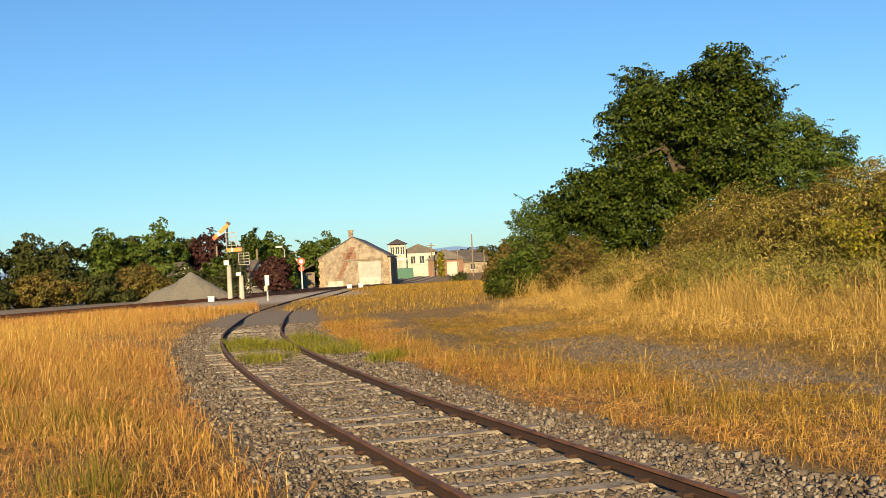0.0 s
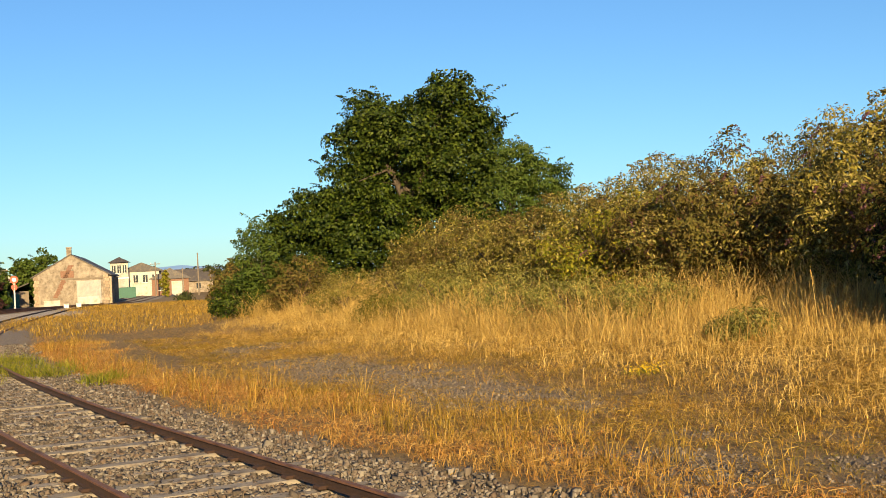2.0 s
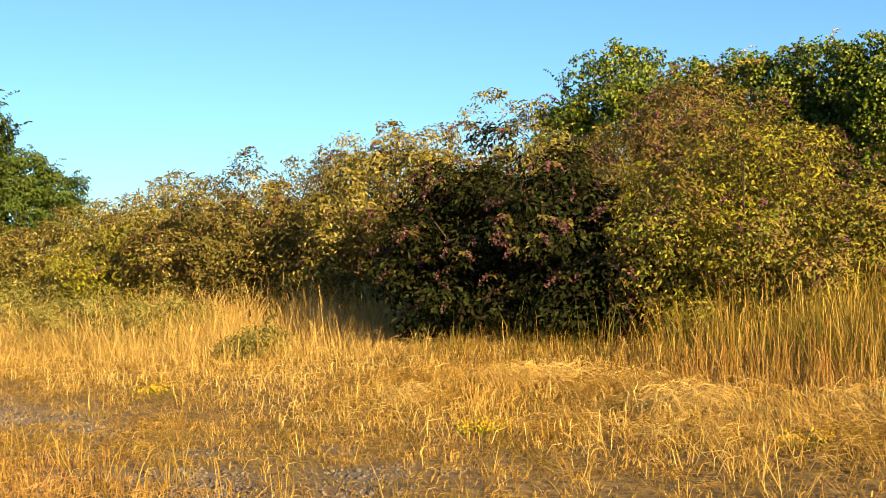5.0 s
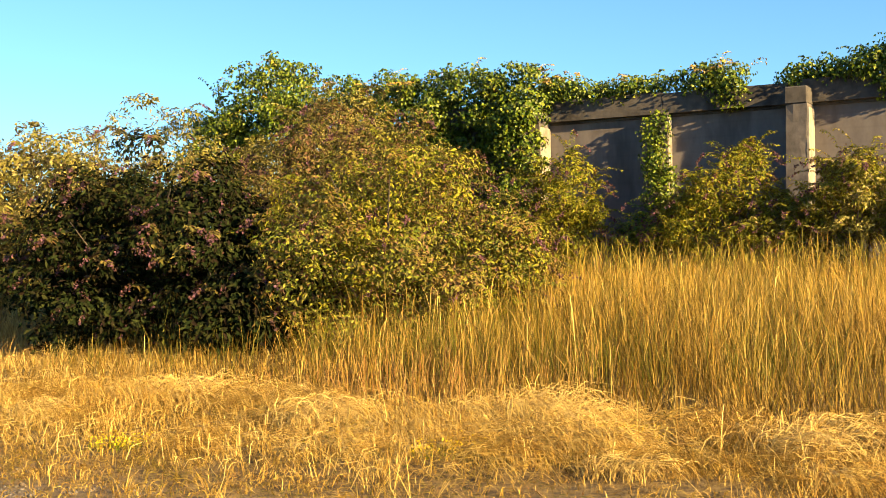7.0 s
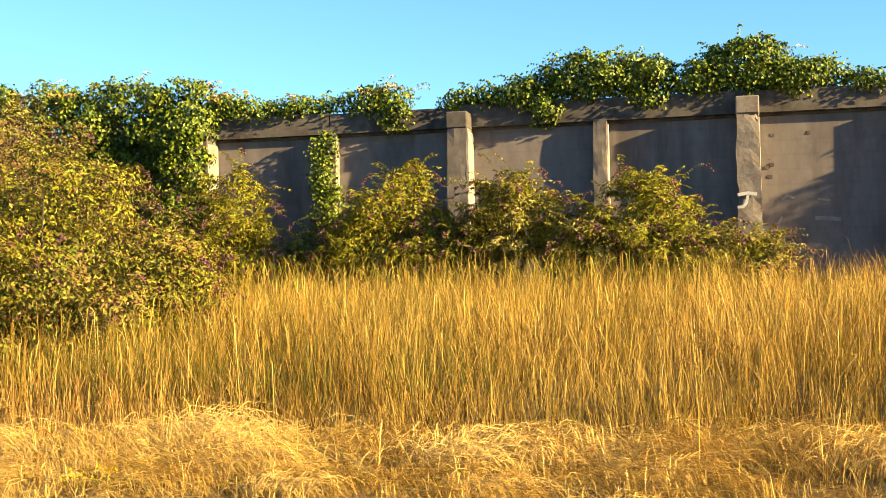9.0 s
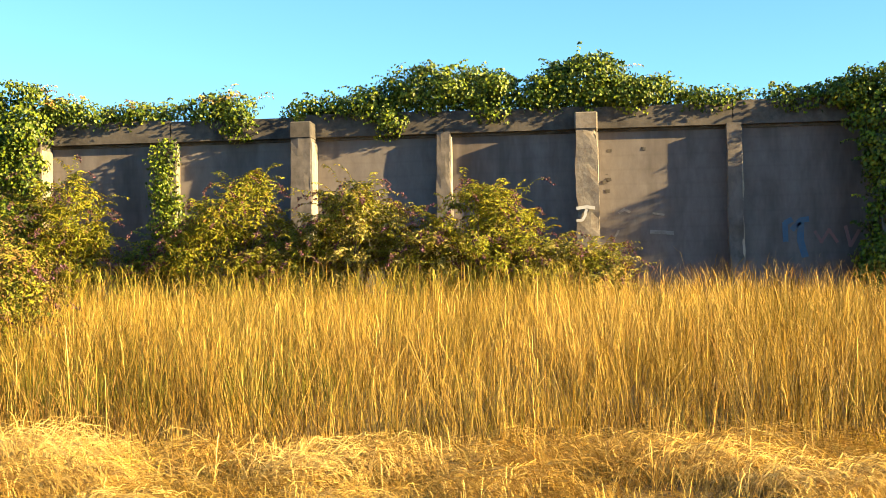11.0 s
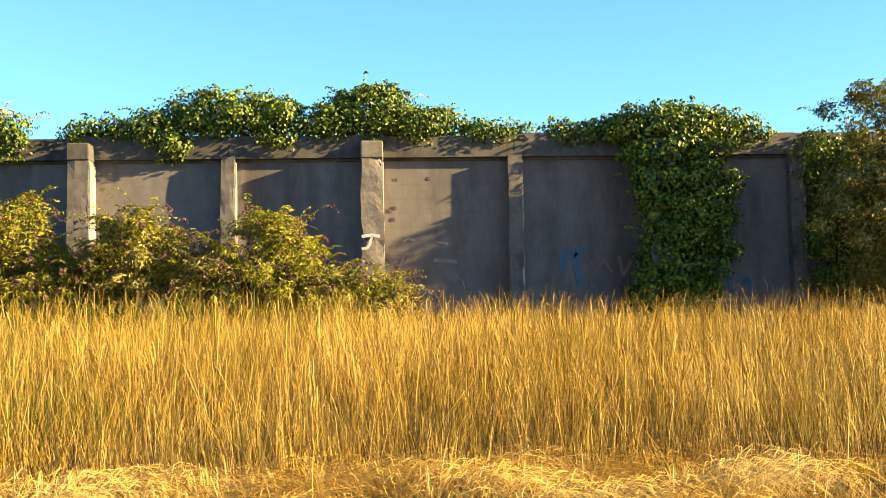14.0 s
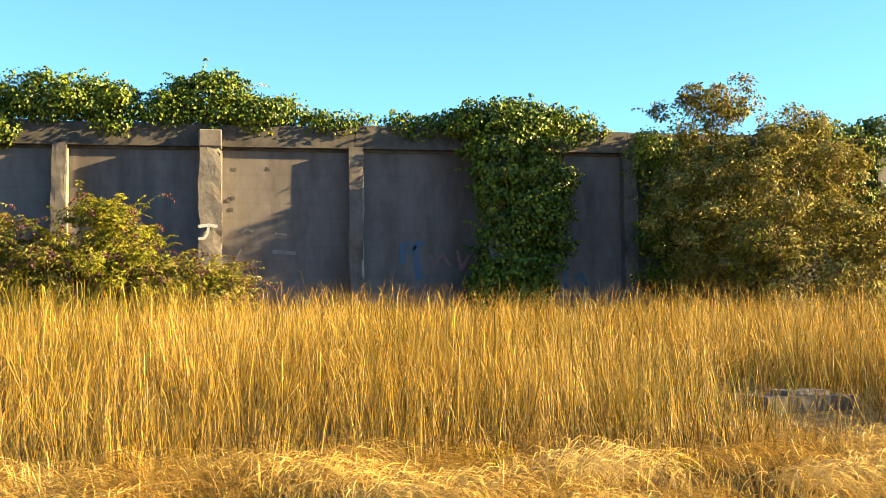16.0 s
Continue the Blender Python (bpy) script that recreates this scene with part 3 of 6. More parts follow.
# ---- greenery ----
def cloud(ells, count, puff=0.3, inner=0.2, lowest=0.05, clumps=60, flat=0.65):
    """Leaves on lumpy rounded masses, ells of (x, y, z, rx, ry, rz): places, and ways with the way that each leaf faces."""
    area = np.array([(e[3] * e[5] + e[4] * e[5] + e[3] * e[4]) for e in ells])
    places, ways = [], []
    for e, share in zip(ells, area / area.sum()):
        k = int(count * share)
        m = max(8, int(clumps * share))
        d = unit(rng.normal(size=(m, 3)) + np.array([[0, 0, 0.2]]))
        r = rng.uniform(0.70, 1.04, (m, 1))
        c = d * r * np.array([e[3:6]])
        weight = rng.uniform(0.4, 1.6, m)
        pick = rng.choice(m, k, p=weight / weight.sum())
        size = (weight ** 0.5)[pick][:, None] * puff
        ball = unit(rng.normal(size=(k, 3)) + 0.7 * d[pick])
        off = ball * rng.uniform(0.45, 1.0, (k, 1)) * size * np.array([[1, 1, flat]])
        p = c[pick] + off
        face = unit(0.9 * ball + 0.5 * d[pick] + np.array([[0, 0, 0.30]]) + 0.62 * rng.normal(size=(k, 3)))
        deep = rng.random(k) < inner
        p[deep] = (unit(rng.normal(size=(deep.sum(), 3))) * rng.random((deep.sum(), 1)) ** 0.4 * 0.85) * np.array([e[3:6]])
        w = 0.6 * ball + rng.normal(size=(k, 3)) * 0.75 + np.array([[0, 0, -0.45]])
        w = unit(w - (w * face).sum(1, keepdims=True) * face)
        places.append(p + np.array([e[0:3]]))
        ways.append(np.concatenate([w, face], 1))
    p, w = np.concatenate(places), np.concatenate(ways)
    ok = p[:, 2] > lowest
    return p[ok], w[ok]


def wisps(tops, count, length, leaf_step=12, lift=1.0):
    """Arching shoots that stick out of a bush: leaf places, ways and the shoots' tips."""
    pick = tops[rng.integers(0, len(tops), count)]
    a = np.arctan2(pick[:, 1], pick[:, 0]) + rng.normal(0, 0.8, count)
    ln = length * rng.uniform(0.5, 1.2, count)
    out = rng.uniform(0.35, 1.1, count)
    way = np.stack([np.cos(a) * out, np.sin(a) * out, lift * rng.uniform(0.5, 1.05, count)], 1)
    pl, ws, fs = [], [], []
    for t in np.linspace(0, 1, leaf_step):
        p = pick + way * (ln * t)[:, None]
        p[:, 2] -= ln * 0.62 * t * t
        pl += [p, p]
        for s in (-1, 1):
            ws.append(np.stack([-np.sin(a) * s + 0.4 * np.cos(a), np.cos(a) * s + 0.4 * np.sin(a), np.full(count, -0.35)], 1) + rng.normal(0, 0.25, (count, 3)))
            fs.append(np.stack([0.5 * np.cos(a), 0.5 * np.sin(a), np.full(count, 0.9)], 1) + rng.normal(0, 0.4, (count, 3)))
    tip = pick + way * ln[:, None]
    tip[:, 2] -= ln * 0.62
    return np.concatenate(pl), np.concatenate([np.concatenate(ws), np.concatenate(fs)], 1), tip, np.stack([np.cos(a), np.sin(a), -0.2 + 0 * a], 1)


def limbs(h, spread, count, thick, seed, parent, material):
    r = random.Random(seed)
    for k in range(count):
        a = 2 * math.pi * k / count + r.uniform(-0.4, 0.4)
        s = spread * r.uniform(0.4, 0.9)
        hh = h * r.uniform(0.6, 0.9)
        pts = [(0.08 * math.cos(a), 0.08 * math.sin(a), -0.1), (s * 0.3 * math.cos(a), s * 0.3 * math.sin(a), hh * 0.4), (s * 0.7 * math.cos(a + 0.2), s * 0.7 * math.sin(a + 0.2), hh * 0.75), (s * math.cos(a + 0.3), s * math.sin(a + 0.3), hh)]
        part("branch", tube(pts, [thick, thick * 0.7, thick * 0.4, thick * 0.12], 6), material, parent)


def many(ob):
    """Too many small pieces to count."""
    return tagged(ob, kind="stuff")


def shrub(name, x, y, rx, ry, h, count, material, label, category="shrub", leaf=(0.13, 0.04), shoots=0, shoot_len=0.8, flowers=0, seed=1, ells=None, puff=0.32, group="", branch_mat=None, clumps=90, inner=0.2, second=None, lift=1.0, spray=None):
    z = float(height(x, y))
    ob = thing(name, x, y, z - 0.03, label, category, group)
    if not ells:
        r = random.Random(seed * 7 + 1)
        ells = [(0, 0, h * 0.38, rx * 0.85, ry * 0.85, h * 0.5), (0.1 * rx, 0, h * 0.62, rx * 0.5, ry * 0.5, h * 0.36)]
        for k in range(6):
            a, d, s = k * 1.05 + r.uniform(-0.4, 0.4), r.uniform(0.45, 0.72), r.uniform(0.34, 0.52)
            ells.append((rx * d * math.cos(a), ry * d * math.sin(a), h * r.uniform(0.2, 0.5), rx * s, ry * s, h * r.uniform(0.24, 0.36)))
    p, w = cloud(ells, count, puff, inner, clumps=clumps)
    if shoots:
        top = p[p[:, 2] > np.quantile(p[:, 2], 0.25)]
        sp, sw, tip, tw = wisps(top, shoots, shoot_len, 12, lift)
        if spray:
            many(part("spray", leaf_mesh("spray", sp, sw, leaf[0], leaf[1]), spray, ob, "lighter leafy sprays"))
        else:
            p, w = np.concatenate([p, sp]), np.concatenate([w, sw])
        if flowers:
            k = 26
            n = min(flowers, len(tip))
            extra = p[rng.integers(0, len(p), max(0, flowers - n))]
            at = np.concatenate([tip[:n], extra])
            dirs = np.concatenate([tw[:n], unit(rng.normal(size=(len(extra), 3)) + np.array([[-0.5, -0.5, -0.6]]))])
            t = rng.random((len(at), k, 1))
            fp = at[:, None, :] + dirs[:, None, :] * t * 0.24 + rng.normal(0, 0.022, (len(at), k, 3)) * (1.1 - t)
            fp[:, :, 2] -= (t[:, :, 0] ** 2) * 0.1
            fw = rng.normal(size=(len(at) * k, 3))
            many(part("bloom", leaf_mesh("bloom", fp.reshape(-1, 3), fw, 0.05, 0.04), panicle_mat, ob, "faded purple flower spikes"))
    limbs(h * 0.85, max(rx, ry) * 0.8, 7, 0.045, seed, ob, branch_mat or twig)
    if second:
        k = fbm(p[:, 0] + x, p[:, 1] + y + p[:, 2], 0.55, seed) + rng.normal(0, 0.35, len(p)) > 0.25
        many(part("leaves", leaf_mesh("leaves", p[k], w[k], leaf[0], leaf[1]), second, ob))
        p, w = p[~k], w[~k]
    many(part("leaves", leaf_mesh("leaves", p, w, leaf[0], leaf[1]), material, ob))
    return ob


BUD = "tall buddleia with yellowing green leaves on the bank"
shrubs = [
    ("buddleia", 17.5, 42, 3.0, 3.0, 3.4, 11000, leaf_russet, BUD, 60, 0, 11),
    ("buddleia", 18.2, 35, 3.2, 3.0, 3.5, 12000, leaf_bud, BUD, 70, 0, 12),
    ("buddleia", 17.0, 29, 3.0, 2.8, 3.6, 13000, leaf_bud, BUD, 80, 0, 13),
    ("buddleia", 16.4, 24, 2.8, 2.8, 3.8, 14000, leaf_russet, BUD, 90, 20, 14),
    ("buddleia", 20.8, 27, 3.2, 3.0, 4.2, 13000, leaf_bud, BUD, 110, 10, 15),
    ("buddleia", 17.6, 19.6, 2.8, 2.6, 4.3, 16000, leaf_bud, BUD, 130, 40, 16),
    ("buddleia", 21.8, 20.5, 3.0, 3.0, 4.9, 14000, leaf_bud, BUD, 120, 30, 17),
    ("buddleia", 15.2, 14.1, 2.2, 2.4, 3.6, 17000, leaf_in_shade, "dense buddleia with shade painted into its dark leaves and drooping faded purple flowers", 90, 150, 18),
    ("buddleia", 18.6, 12.6, 2.7, 2.4, 4.5, 22000, leaf_turn, "large buddleia with russet leaves and faded flowers", 130, 90, 19),
    ("buddleia", 16.1, 10.0, 2.5, 2.0, 3.5, 21000, leaf_mix, "yellow-green leafy shrub at the edge of tall grass", 150, 30, 20),
    ("buddleia", 16.7, 8.9, 1.2, 1.2, 2.0, 7000, leaf_mix, "yellow-green leafy shrub at the edge of tall grass", 60, 10, 29),
    ("buddleia", 15.1, 12.0, 1.3, 1.3, 1.9, 8000, leaf_in_shade, "dense buddleia with shade painted into its dark leaves and drooping faded purple flowers", 60, 40, 30),
    ("buddleia", 21.2, 14.6, 2.5, 2.5, 5.0, 12000, leaf_bud, BUD, 90, 40, 21),
    ("buddleia", 19.6, 23.4, 2.8, 2.6, 4.3, 10000, leaf_bud, BUD, 90, 10, 23),
    ("buddleia", 19.8, 31.5, 2.8, 2.6, 4.0, 10000, leaf_bud, BUD, 90, 0, 24),
    ("buddleia", 15.4, 26.6, 2.0, 2.2, 2.9, 8000, leaf_yellow, BUD, 50, 0, 25),
    ("buddleia", 15.2, 32.5, 2.2, 2.4, 2.8, 8000, leaf_bud, BUD, 50, 0, 26),
    ("buddleia", 16.8, 21.8, 1.6, 1.7, 2.5, 8000, leaf_russet, BUD, 50, 10, 27),
    ("buddleia", 15.3, 38.0, 2.2, 2.4, 2.8, 7000, leaf_russet, BUD, 40, 0, 28),
    ("buddleia", 24.5, 17.5, 2.8, 2.8, 4.9, 12000, leaf_bud, BUD, 90, 10, 22),
]
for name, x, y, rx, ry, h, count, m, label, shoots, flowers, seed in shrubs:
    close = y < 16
    # Bushes painted as shaded carry lighter sprays for their sunlit shoots.
    shrub(name, x, y, rx * 1.02, ry * 1.02, h - (0.2 if close else 0.05), int(count * (1.7 if close else 1.6)), m, label, "shrub", (0.125, 0.052) if m is leaf_in_shade else (0.082, 0.034) if close else (0.112, 0.046), shoots * (2 if m is leaf_in_shade else 4 if close else 1), 0.42, int(flowers * 2.0), seed, group="buddleias on the bank", clumps=140 if close else 190, puff=0.42 if close else 0.36, second={leaf_bud: leaf_russet, leaf_russet: leaf_bud, leaf_yellow: leaf_bud, leaf_in_shade: leaf_in_shade, leaf_mix: leaf_yellow, leaf_turn: leaf_russet}[m], spray=leaf_russet if m is leaf_in_shade else None, inner=0.35 if m is leaf_in_shade else 0.32, branch_mat=bark)

# low pale weeds in front of the bank shrubs
for k, (x, y, r, h, m) in enumerate([(13.2, 36, 1.7, 1.7, leaf_bud), (12.9, 31.5, 1.6, 1.6, leaf_pale), (12.8, 27.4, 1.5, 1.4, leaf_pale), (13.0, 24.5, 1.2, 1.3, leaf_pale), (13.3, 22.0, 1.2, 1.2, leaf_pale), (12.5, 17.6, 0.4, 0.5, leaf_pale), (12.6, 40.5, 1.5, 1.6, leaf_bud), (11.9, 34.2, 1.1, 0.8, olive_grass)]):
    shrub("weed_clump", x, y, r, r, h, 5200, m, "low leafy weed clump in dry grass", "weeds", (0.085, 0.03), 40, 0.35, 0, 40 + k, group="weeds along the bank", clumps=40)

# young buddleias before the concrete wall
for k, (x, y, r, h, m, cnt) in enumerate([(26.6, 11.9, 1.2, 3.6, leaf_yellow, 9500), (26.6, 8.0, 1.5, 3.3, leaf_yellow, 11000), (26.5, 5.3, 1.35, 3.1, leaf_bud, 10000), (26.4, 2.5, 1.4, 3.0, leaf_yellow, 10500), (26.6, 0.3, 0.9, 1.5, leaf_bud, 4200), (26.9, 9.9, 0.9, 1.9, leaf_ivy, 3500), (26.2, 6.6, 0.9, 1.9, leaf_bud, 3500), (26.2, 3.9, 0.9, 1.9, leaf_bud, 3500), (26.8, 13.6, 1.0, 2.6, leaf_bright, 4500), (26.2, 1.4, 0.8, 1.6, leaf_bud, 2600)]):
    shrub("young_buddleia", x, y, r * 0.92, r * 0.92, h, int(cnt * 1.25), m, "young yellow-leaved buddleia before the concrete wall", "shrub", (0.105, 0.036), 210, 0.62, 60, 60 + k, group="young buddleias by the wall", clumps=70, second=leaf_yellow, lift=1.3)

# the loose golden bush against the wall
shrub("hawthorn_bush", 27.6, -12.6, 2.2, 2.6, 5.0, 62000, leaf_bud, "large loose olive and golden bush against the concrete wall", "bush", (0.10, 0.05), 360, 0.6, 0, 80, second=leaf_mix,
      ells=[(0, -0.3, 2.6, 1.8, 2.4, 2.3), (-0.3, -1.9, 1.7, 1.6, 1.9, 1.6), (0.6, 1.6, 2.7, 1.2, 1.3, 2.0), (0, -1.2, 3.9, 1.0, 1.6, 0.9), (0.3, 1.3, 4.9, 0.6, 1.2, 0.7), (0.3, 0.6, 5.3, 0.6, 1.0, 0.5), (0.2, -0.9, 4.7, 0.6, 0.8, 0.6), (0, 0.9, 1.2, 1.2, 1.4, 1.1), (-0.1, 0.6, 2.0, 1.3, 1.6, 1.6), (-0.2, -3.1, 1.9, 1.1, 1.2, 0.9), (-0.4, -1.2, 0.8, 1.6, 2.2, 0.9)], puff=0.36, clumps=210, inner=0.3)

# ---- ivy ----
def ivy(ells, count, label, dry=0, leaf=(0.088, 0.076)):
    x, y = WALL_X + 0.1, ells[0][1]
    ob = thing("ivy", x, y, 0, label, "ivy", "ivy on the wall")
    local = [(e[0] - x, e[1] - y, *e[2:]) for e in ells]
    count = int(count * 1.8)
    p, w = cloud(local, count, 0.36, 0.22, 1.2, 50 + count // 75, 0.75)
    sp, sw, _, _ = wisps(p, count // 110, 0.42, 6, 1.2)
    p, w = np.concatenate([p, sp]), np.concatenate([w, sw])
    w = w + np.array([[0, 0, -0.5, -0.2, -0.1, 0.1]])
    many(part("leaves", leaf_mesh("leaves", p, w, *leaf), leaf_ivy, ob))
    r = random.Random(count)
    for e in local:
        for k in range(3):
            a, b = r.uniform(-0.8, 0.8), r.uniform(-0.8, 0.8)
            part("stem", tube([(e[0] + 0.1, e[1] + a * e[4], e[2] - e[5]), (e[0], e[1] + (a + b) * 0.5 * e[4], e[2]), (e[0] + 0.05, e[1] + b * e[4], e[2] + e[5] * 0.8)], [0.022, 0.017, 0.006], 5), bark, ob)
    if dry:
        sp, sw, _, _ = wisps(p[p[:, 2] > np.quantile(p[:, 2], 0.7)], dry, 0.7, 8)
        many(part("dry_growth", leaf_mesh("dry_growth", sp, sw, 0.10, 0.05), straw_pale, ob, "pale dry shoots"))
    return ob


ivy([(30.2, 20.5, 6.0, 1.1, 4.6, 1.6), (30.1, 23.3, 7.0, 1.2, 1.9, 1.5), (30.0, 17.0, 6.2, 1.0, 2.4, 1.3), (29.7, 16.3, 4.6, 0.7, 1.9, 1.4), (29.9, 15.0, 6.6, 0.8, 1.3, 0.9), (30, 25.2, 5.5, 1.2, 1.4, 1.6), (29.6, 19.5, 4.4, 0.8, 2.4, 1.6), (29.15, 14.45, 4.6, 0.35, 0.55, 1.7), (29.3, 14.6, 6.0, 0.5, 0.8, 0.7), (29.2, 14.9, 3.0, 0.5, 0.8, 1.2)], 36000, "thick green ivy mound over the end of the wall", 60, (0.10, 0.088))
ivy([(30.1, 11.6, 6.55, 0.35, 1.0, 0.2), (30.1, 9.6, 6.65, 0.35, 1.0, 0.3), (29.85, 9.05, 6.3, 0.2, 0.3, 0.4), (30.1, 13.3, 6.6, 0.4, 0.9, 0.3)], 3800, "low ivy with pale dry shoots along the wall top", 34)
ivy([(29.55, 10.75, 4.9, 0.16, 0.15, 1.0), (29.5, 10.6, 3.6, 0.22, 0.28, 0.7)], 1500, "narrow ivy strand down a pilaster")
ivy([(30.1, 3.9, 6.95, 0.5, 1.45, 0.55), (30.1, 2.6, 6.85, 0.45, 0.7, 0.42), (30.05, 5.6, 6.6, 0.4, 0.6, 0.3), (29.8, 5.2, 6.25, 0.2, 0.35, 0.35), (30.1, 6.9, 6.55, 0.35, 0.9, 0.2), (29.82, 2.6, 6.4, 0.16, 0.22, 0.2)], 8000, "bushy green ivy mound on the wall top", 4)
ivy([(30.15, 0.25, 7.0, 0.55, 1.0, 0.62), (30.1, -0.9, 6.7, 0.45, 0.9, 0.33), (30.1, 1.35, 6.75, 0.4, 0.5, 0.32)], 6500, "rounded bushy ivy mound on the wall top", 3)
ivy([(30.1, -2.7, 6.5, 0.3, 0.8, 0.16), (30.1, -4.6, 6.45, 0.3, 0.9, 0.16)], 1500, "thin ivy trailing along the wall top")
ivy([(29.4, -7.1, 5.2, 0.35, 1.25, 1.5), (29.4, -7.2, 3.4, 0.33, 1.0, 1.6), (29.7, -6.9, 6.6, 0.6, 1.5, 0.4), (30.0, -8.6, 6.5, 0.4, 0.9, 0.25), (29.4, -6.9, 2.3, 0.33, 0.9, 0.9), (30.0, -5.5, 6.5, 0.3, 0.7, 0.2)], 16000, "dense column of ivy hanging down the wall", 0, (0.098, 0.086))
ivy([(29.9, -15.4, 6.0, 0.5, 1.8, 0.75), (29.8, -15.8, 4.6, 0.4, 1.2, 1.2), (29.6, -11.0, 5.3, 0.35, 0.9, 1.1), (29.6, -11.2, 3.4, 0.35, 1.0, 1.4), (29.7, -13.2, 5.0, 0.3, 1.5, 1.3), (30.0, -18.5, 6.5, 0.5, 2.2, 0.4)], 15000, "dark ivy behind the bush on the wall")


# ---- trees ----
def tree(x, y, h, crowns, count, material, label, leaf=(0.22, 0.15), puff=0.6, trunk=0.22, seed=3, group="", clumps=120, inner=0.25, name="tree"):
    z = float(height(x, y))
    ob = thing(name, x, y, z - 0.05, label, "tree", group)
    r = random.Random(seed)
    top = max(c[2] for c in crowns)
    part("trunk", tube([(0, 0, -0.2), (0.05, 0.04, h * 0.18), (-0.06, 0.08, h * 0.42), (0.05, 0, top)], [trunk, trunk * 0.75, trunk * 0.55, trunk * 0.15], 9), bark, ob)
    for c in crowns:
        for k in range(3):
            a = r.uniform(0, 6.28)
            e = (c[0] + 0.6 * c[3] * math.cos(a), c[1] + 0.6 * c[4] * math.sin(a), c[2] + 0.3 * c[5])
            s = (0, 0.04, h * r.uniform(0.2, 0.4))
            m = tuple(0.5 * (p + q) + d for p, q, d in zip(s, e, (0, 0, 0.1 * h)))
            part("limb", tube([s, m, e], [trunk * 0.4, trunk * 0.24, trunk * 0.05], 6), bark, ob)
    p, w = cloud(crowns, count, puff, inner, 0.2, clumps)
    sp, sw, _, _ = wisps(p, count // 100, puff * 1.5, 8, 1.3)
    p, w = np.concatenate([p, sp]), np.concatenate([w, sw])
    many(part("crown", leaf_mesh("crown", p, w, *leaf), material, ob))
    return ob


crown = [(1.3, 8.2, 1.5), (-1.9, 7.8, 1.15), (-0.3, 6.4, 2.5), (-2.9, 6.3, 1.2), (2.7, 7.0, 1.3), (1.7, 5.2, 2.3), (-2.8, 4.4, 1.7), (-1.8, 2.4, 2.3), (2.0, 2.6, 2.5), (-4.0, 2.8, 1.5)]
tree(18.6, 49.0, 9.4, [(0.86 * u, -0.33 * u + 0.5 * (k % 3 - 1), z * 0.94, r * 0.97, r * 0.97, r * 0.9) for k, (u, z, r) in enumerate(crown)], 66000, leaf_tree, "tall broad dark green tree rising behind the shrubs", (0.17, 0.115), 0.55, 0.3, 5, clumps=340, inner=0.42)
tree(22.6, 48.0, 7.0, [(-0.2, 0, 4.7, 1.4, 1.4, 1.2), (0.9, -0.4, 3.9, 1.3, 1.3, 1.2), (-0.6, 0, 3.4, 1.6, 1.5, 1.5), (1.4, -0.5, 2.8, 1.2, 1.2, 1.2)], 17000, leaf_bright, "lighter green tree beside the tall tree", (0.16, 0.08), 0.5, 0.14, 6)
tree(14.6, 50.5, 5.5, [(0, 0, 2.7, 1.8, 1.8, 2.2), (0.6, -0.4, 1.6, 1.6, 1.6, 1.5), (-0.6, 0.2, 3.2, 1.2, 1.2, 1.5)], 13000, leaf_tree, "rounded dark green tree at the hedge end", (0.17, 0.10), 0.42, 0.14, 7)
tree(12.4, 51.5, 4.4, [(0, 0, 2.3, 1.2, 1.2, 1.7), (-0.3, -0.2, 1.2, 1.3, 1.2, 1.1), (0.5, 0.1, 3.0, 0.8, 0.8, 1.0)], 9000, leaf_bright, "slender green sapling clump at the hedge end", (0.15, 0.07), 0.38, 0.1, 8)
shrub("bramble_bush", 11.3, 50.3, 1.6, 1.3, 1.6, 4500, leaf_tree, "low dark bramble at the hedge end", "bush", (0.14, 0.08), 20, 0.5, 0, 9)
shrub("bramble_bush", 12.7, 46.5, 1.5, 1.4, 2.4, 5000, leaf_russet, "low russet bramble before the hedge", "bush", (0.13, 0.06), 20, 0.5, 0, 10)
shrub("far_bush", 23.6, 98.0, 3.4, 3.0, 4.2, 5000, leaf_far, "olive-green bushes far down the bank", "bush", (0.30, 0.22), 0, 0.5, 0, 31, puff=0.6)
shrub("far_bush", 13.4, 62.0, 1.6, 1.6, 2.6, 4500, leaf_russet, "brownish bush far down the bank", "bush", (0.16, 0.09), 10, 0.5, 0, 32)


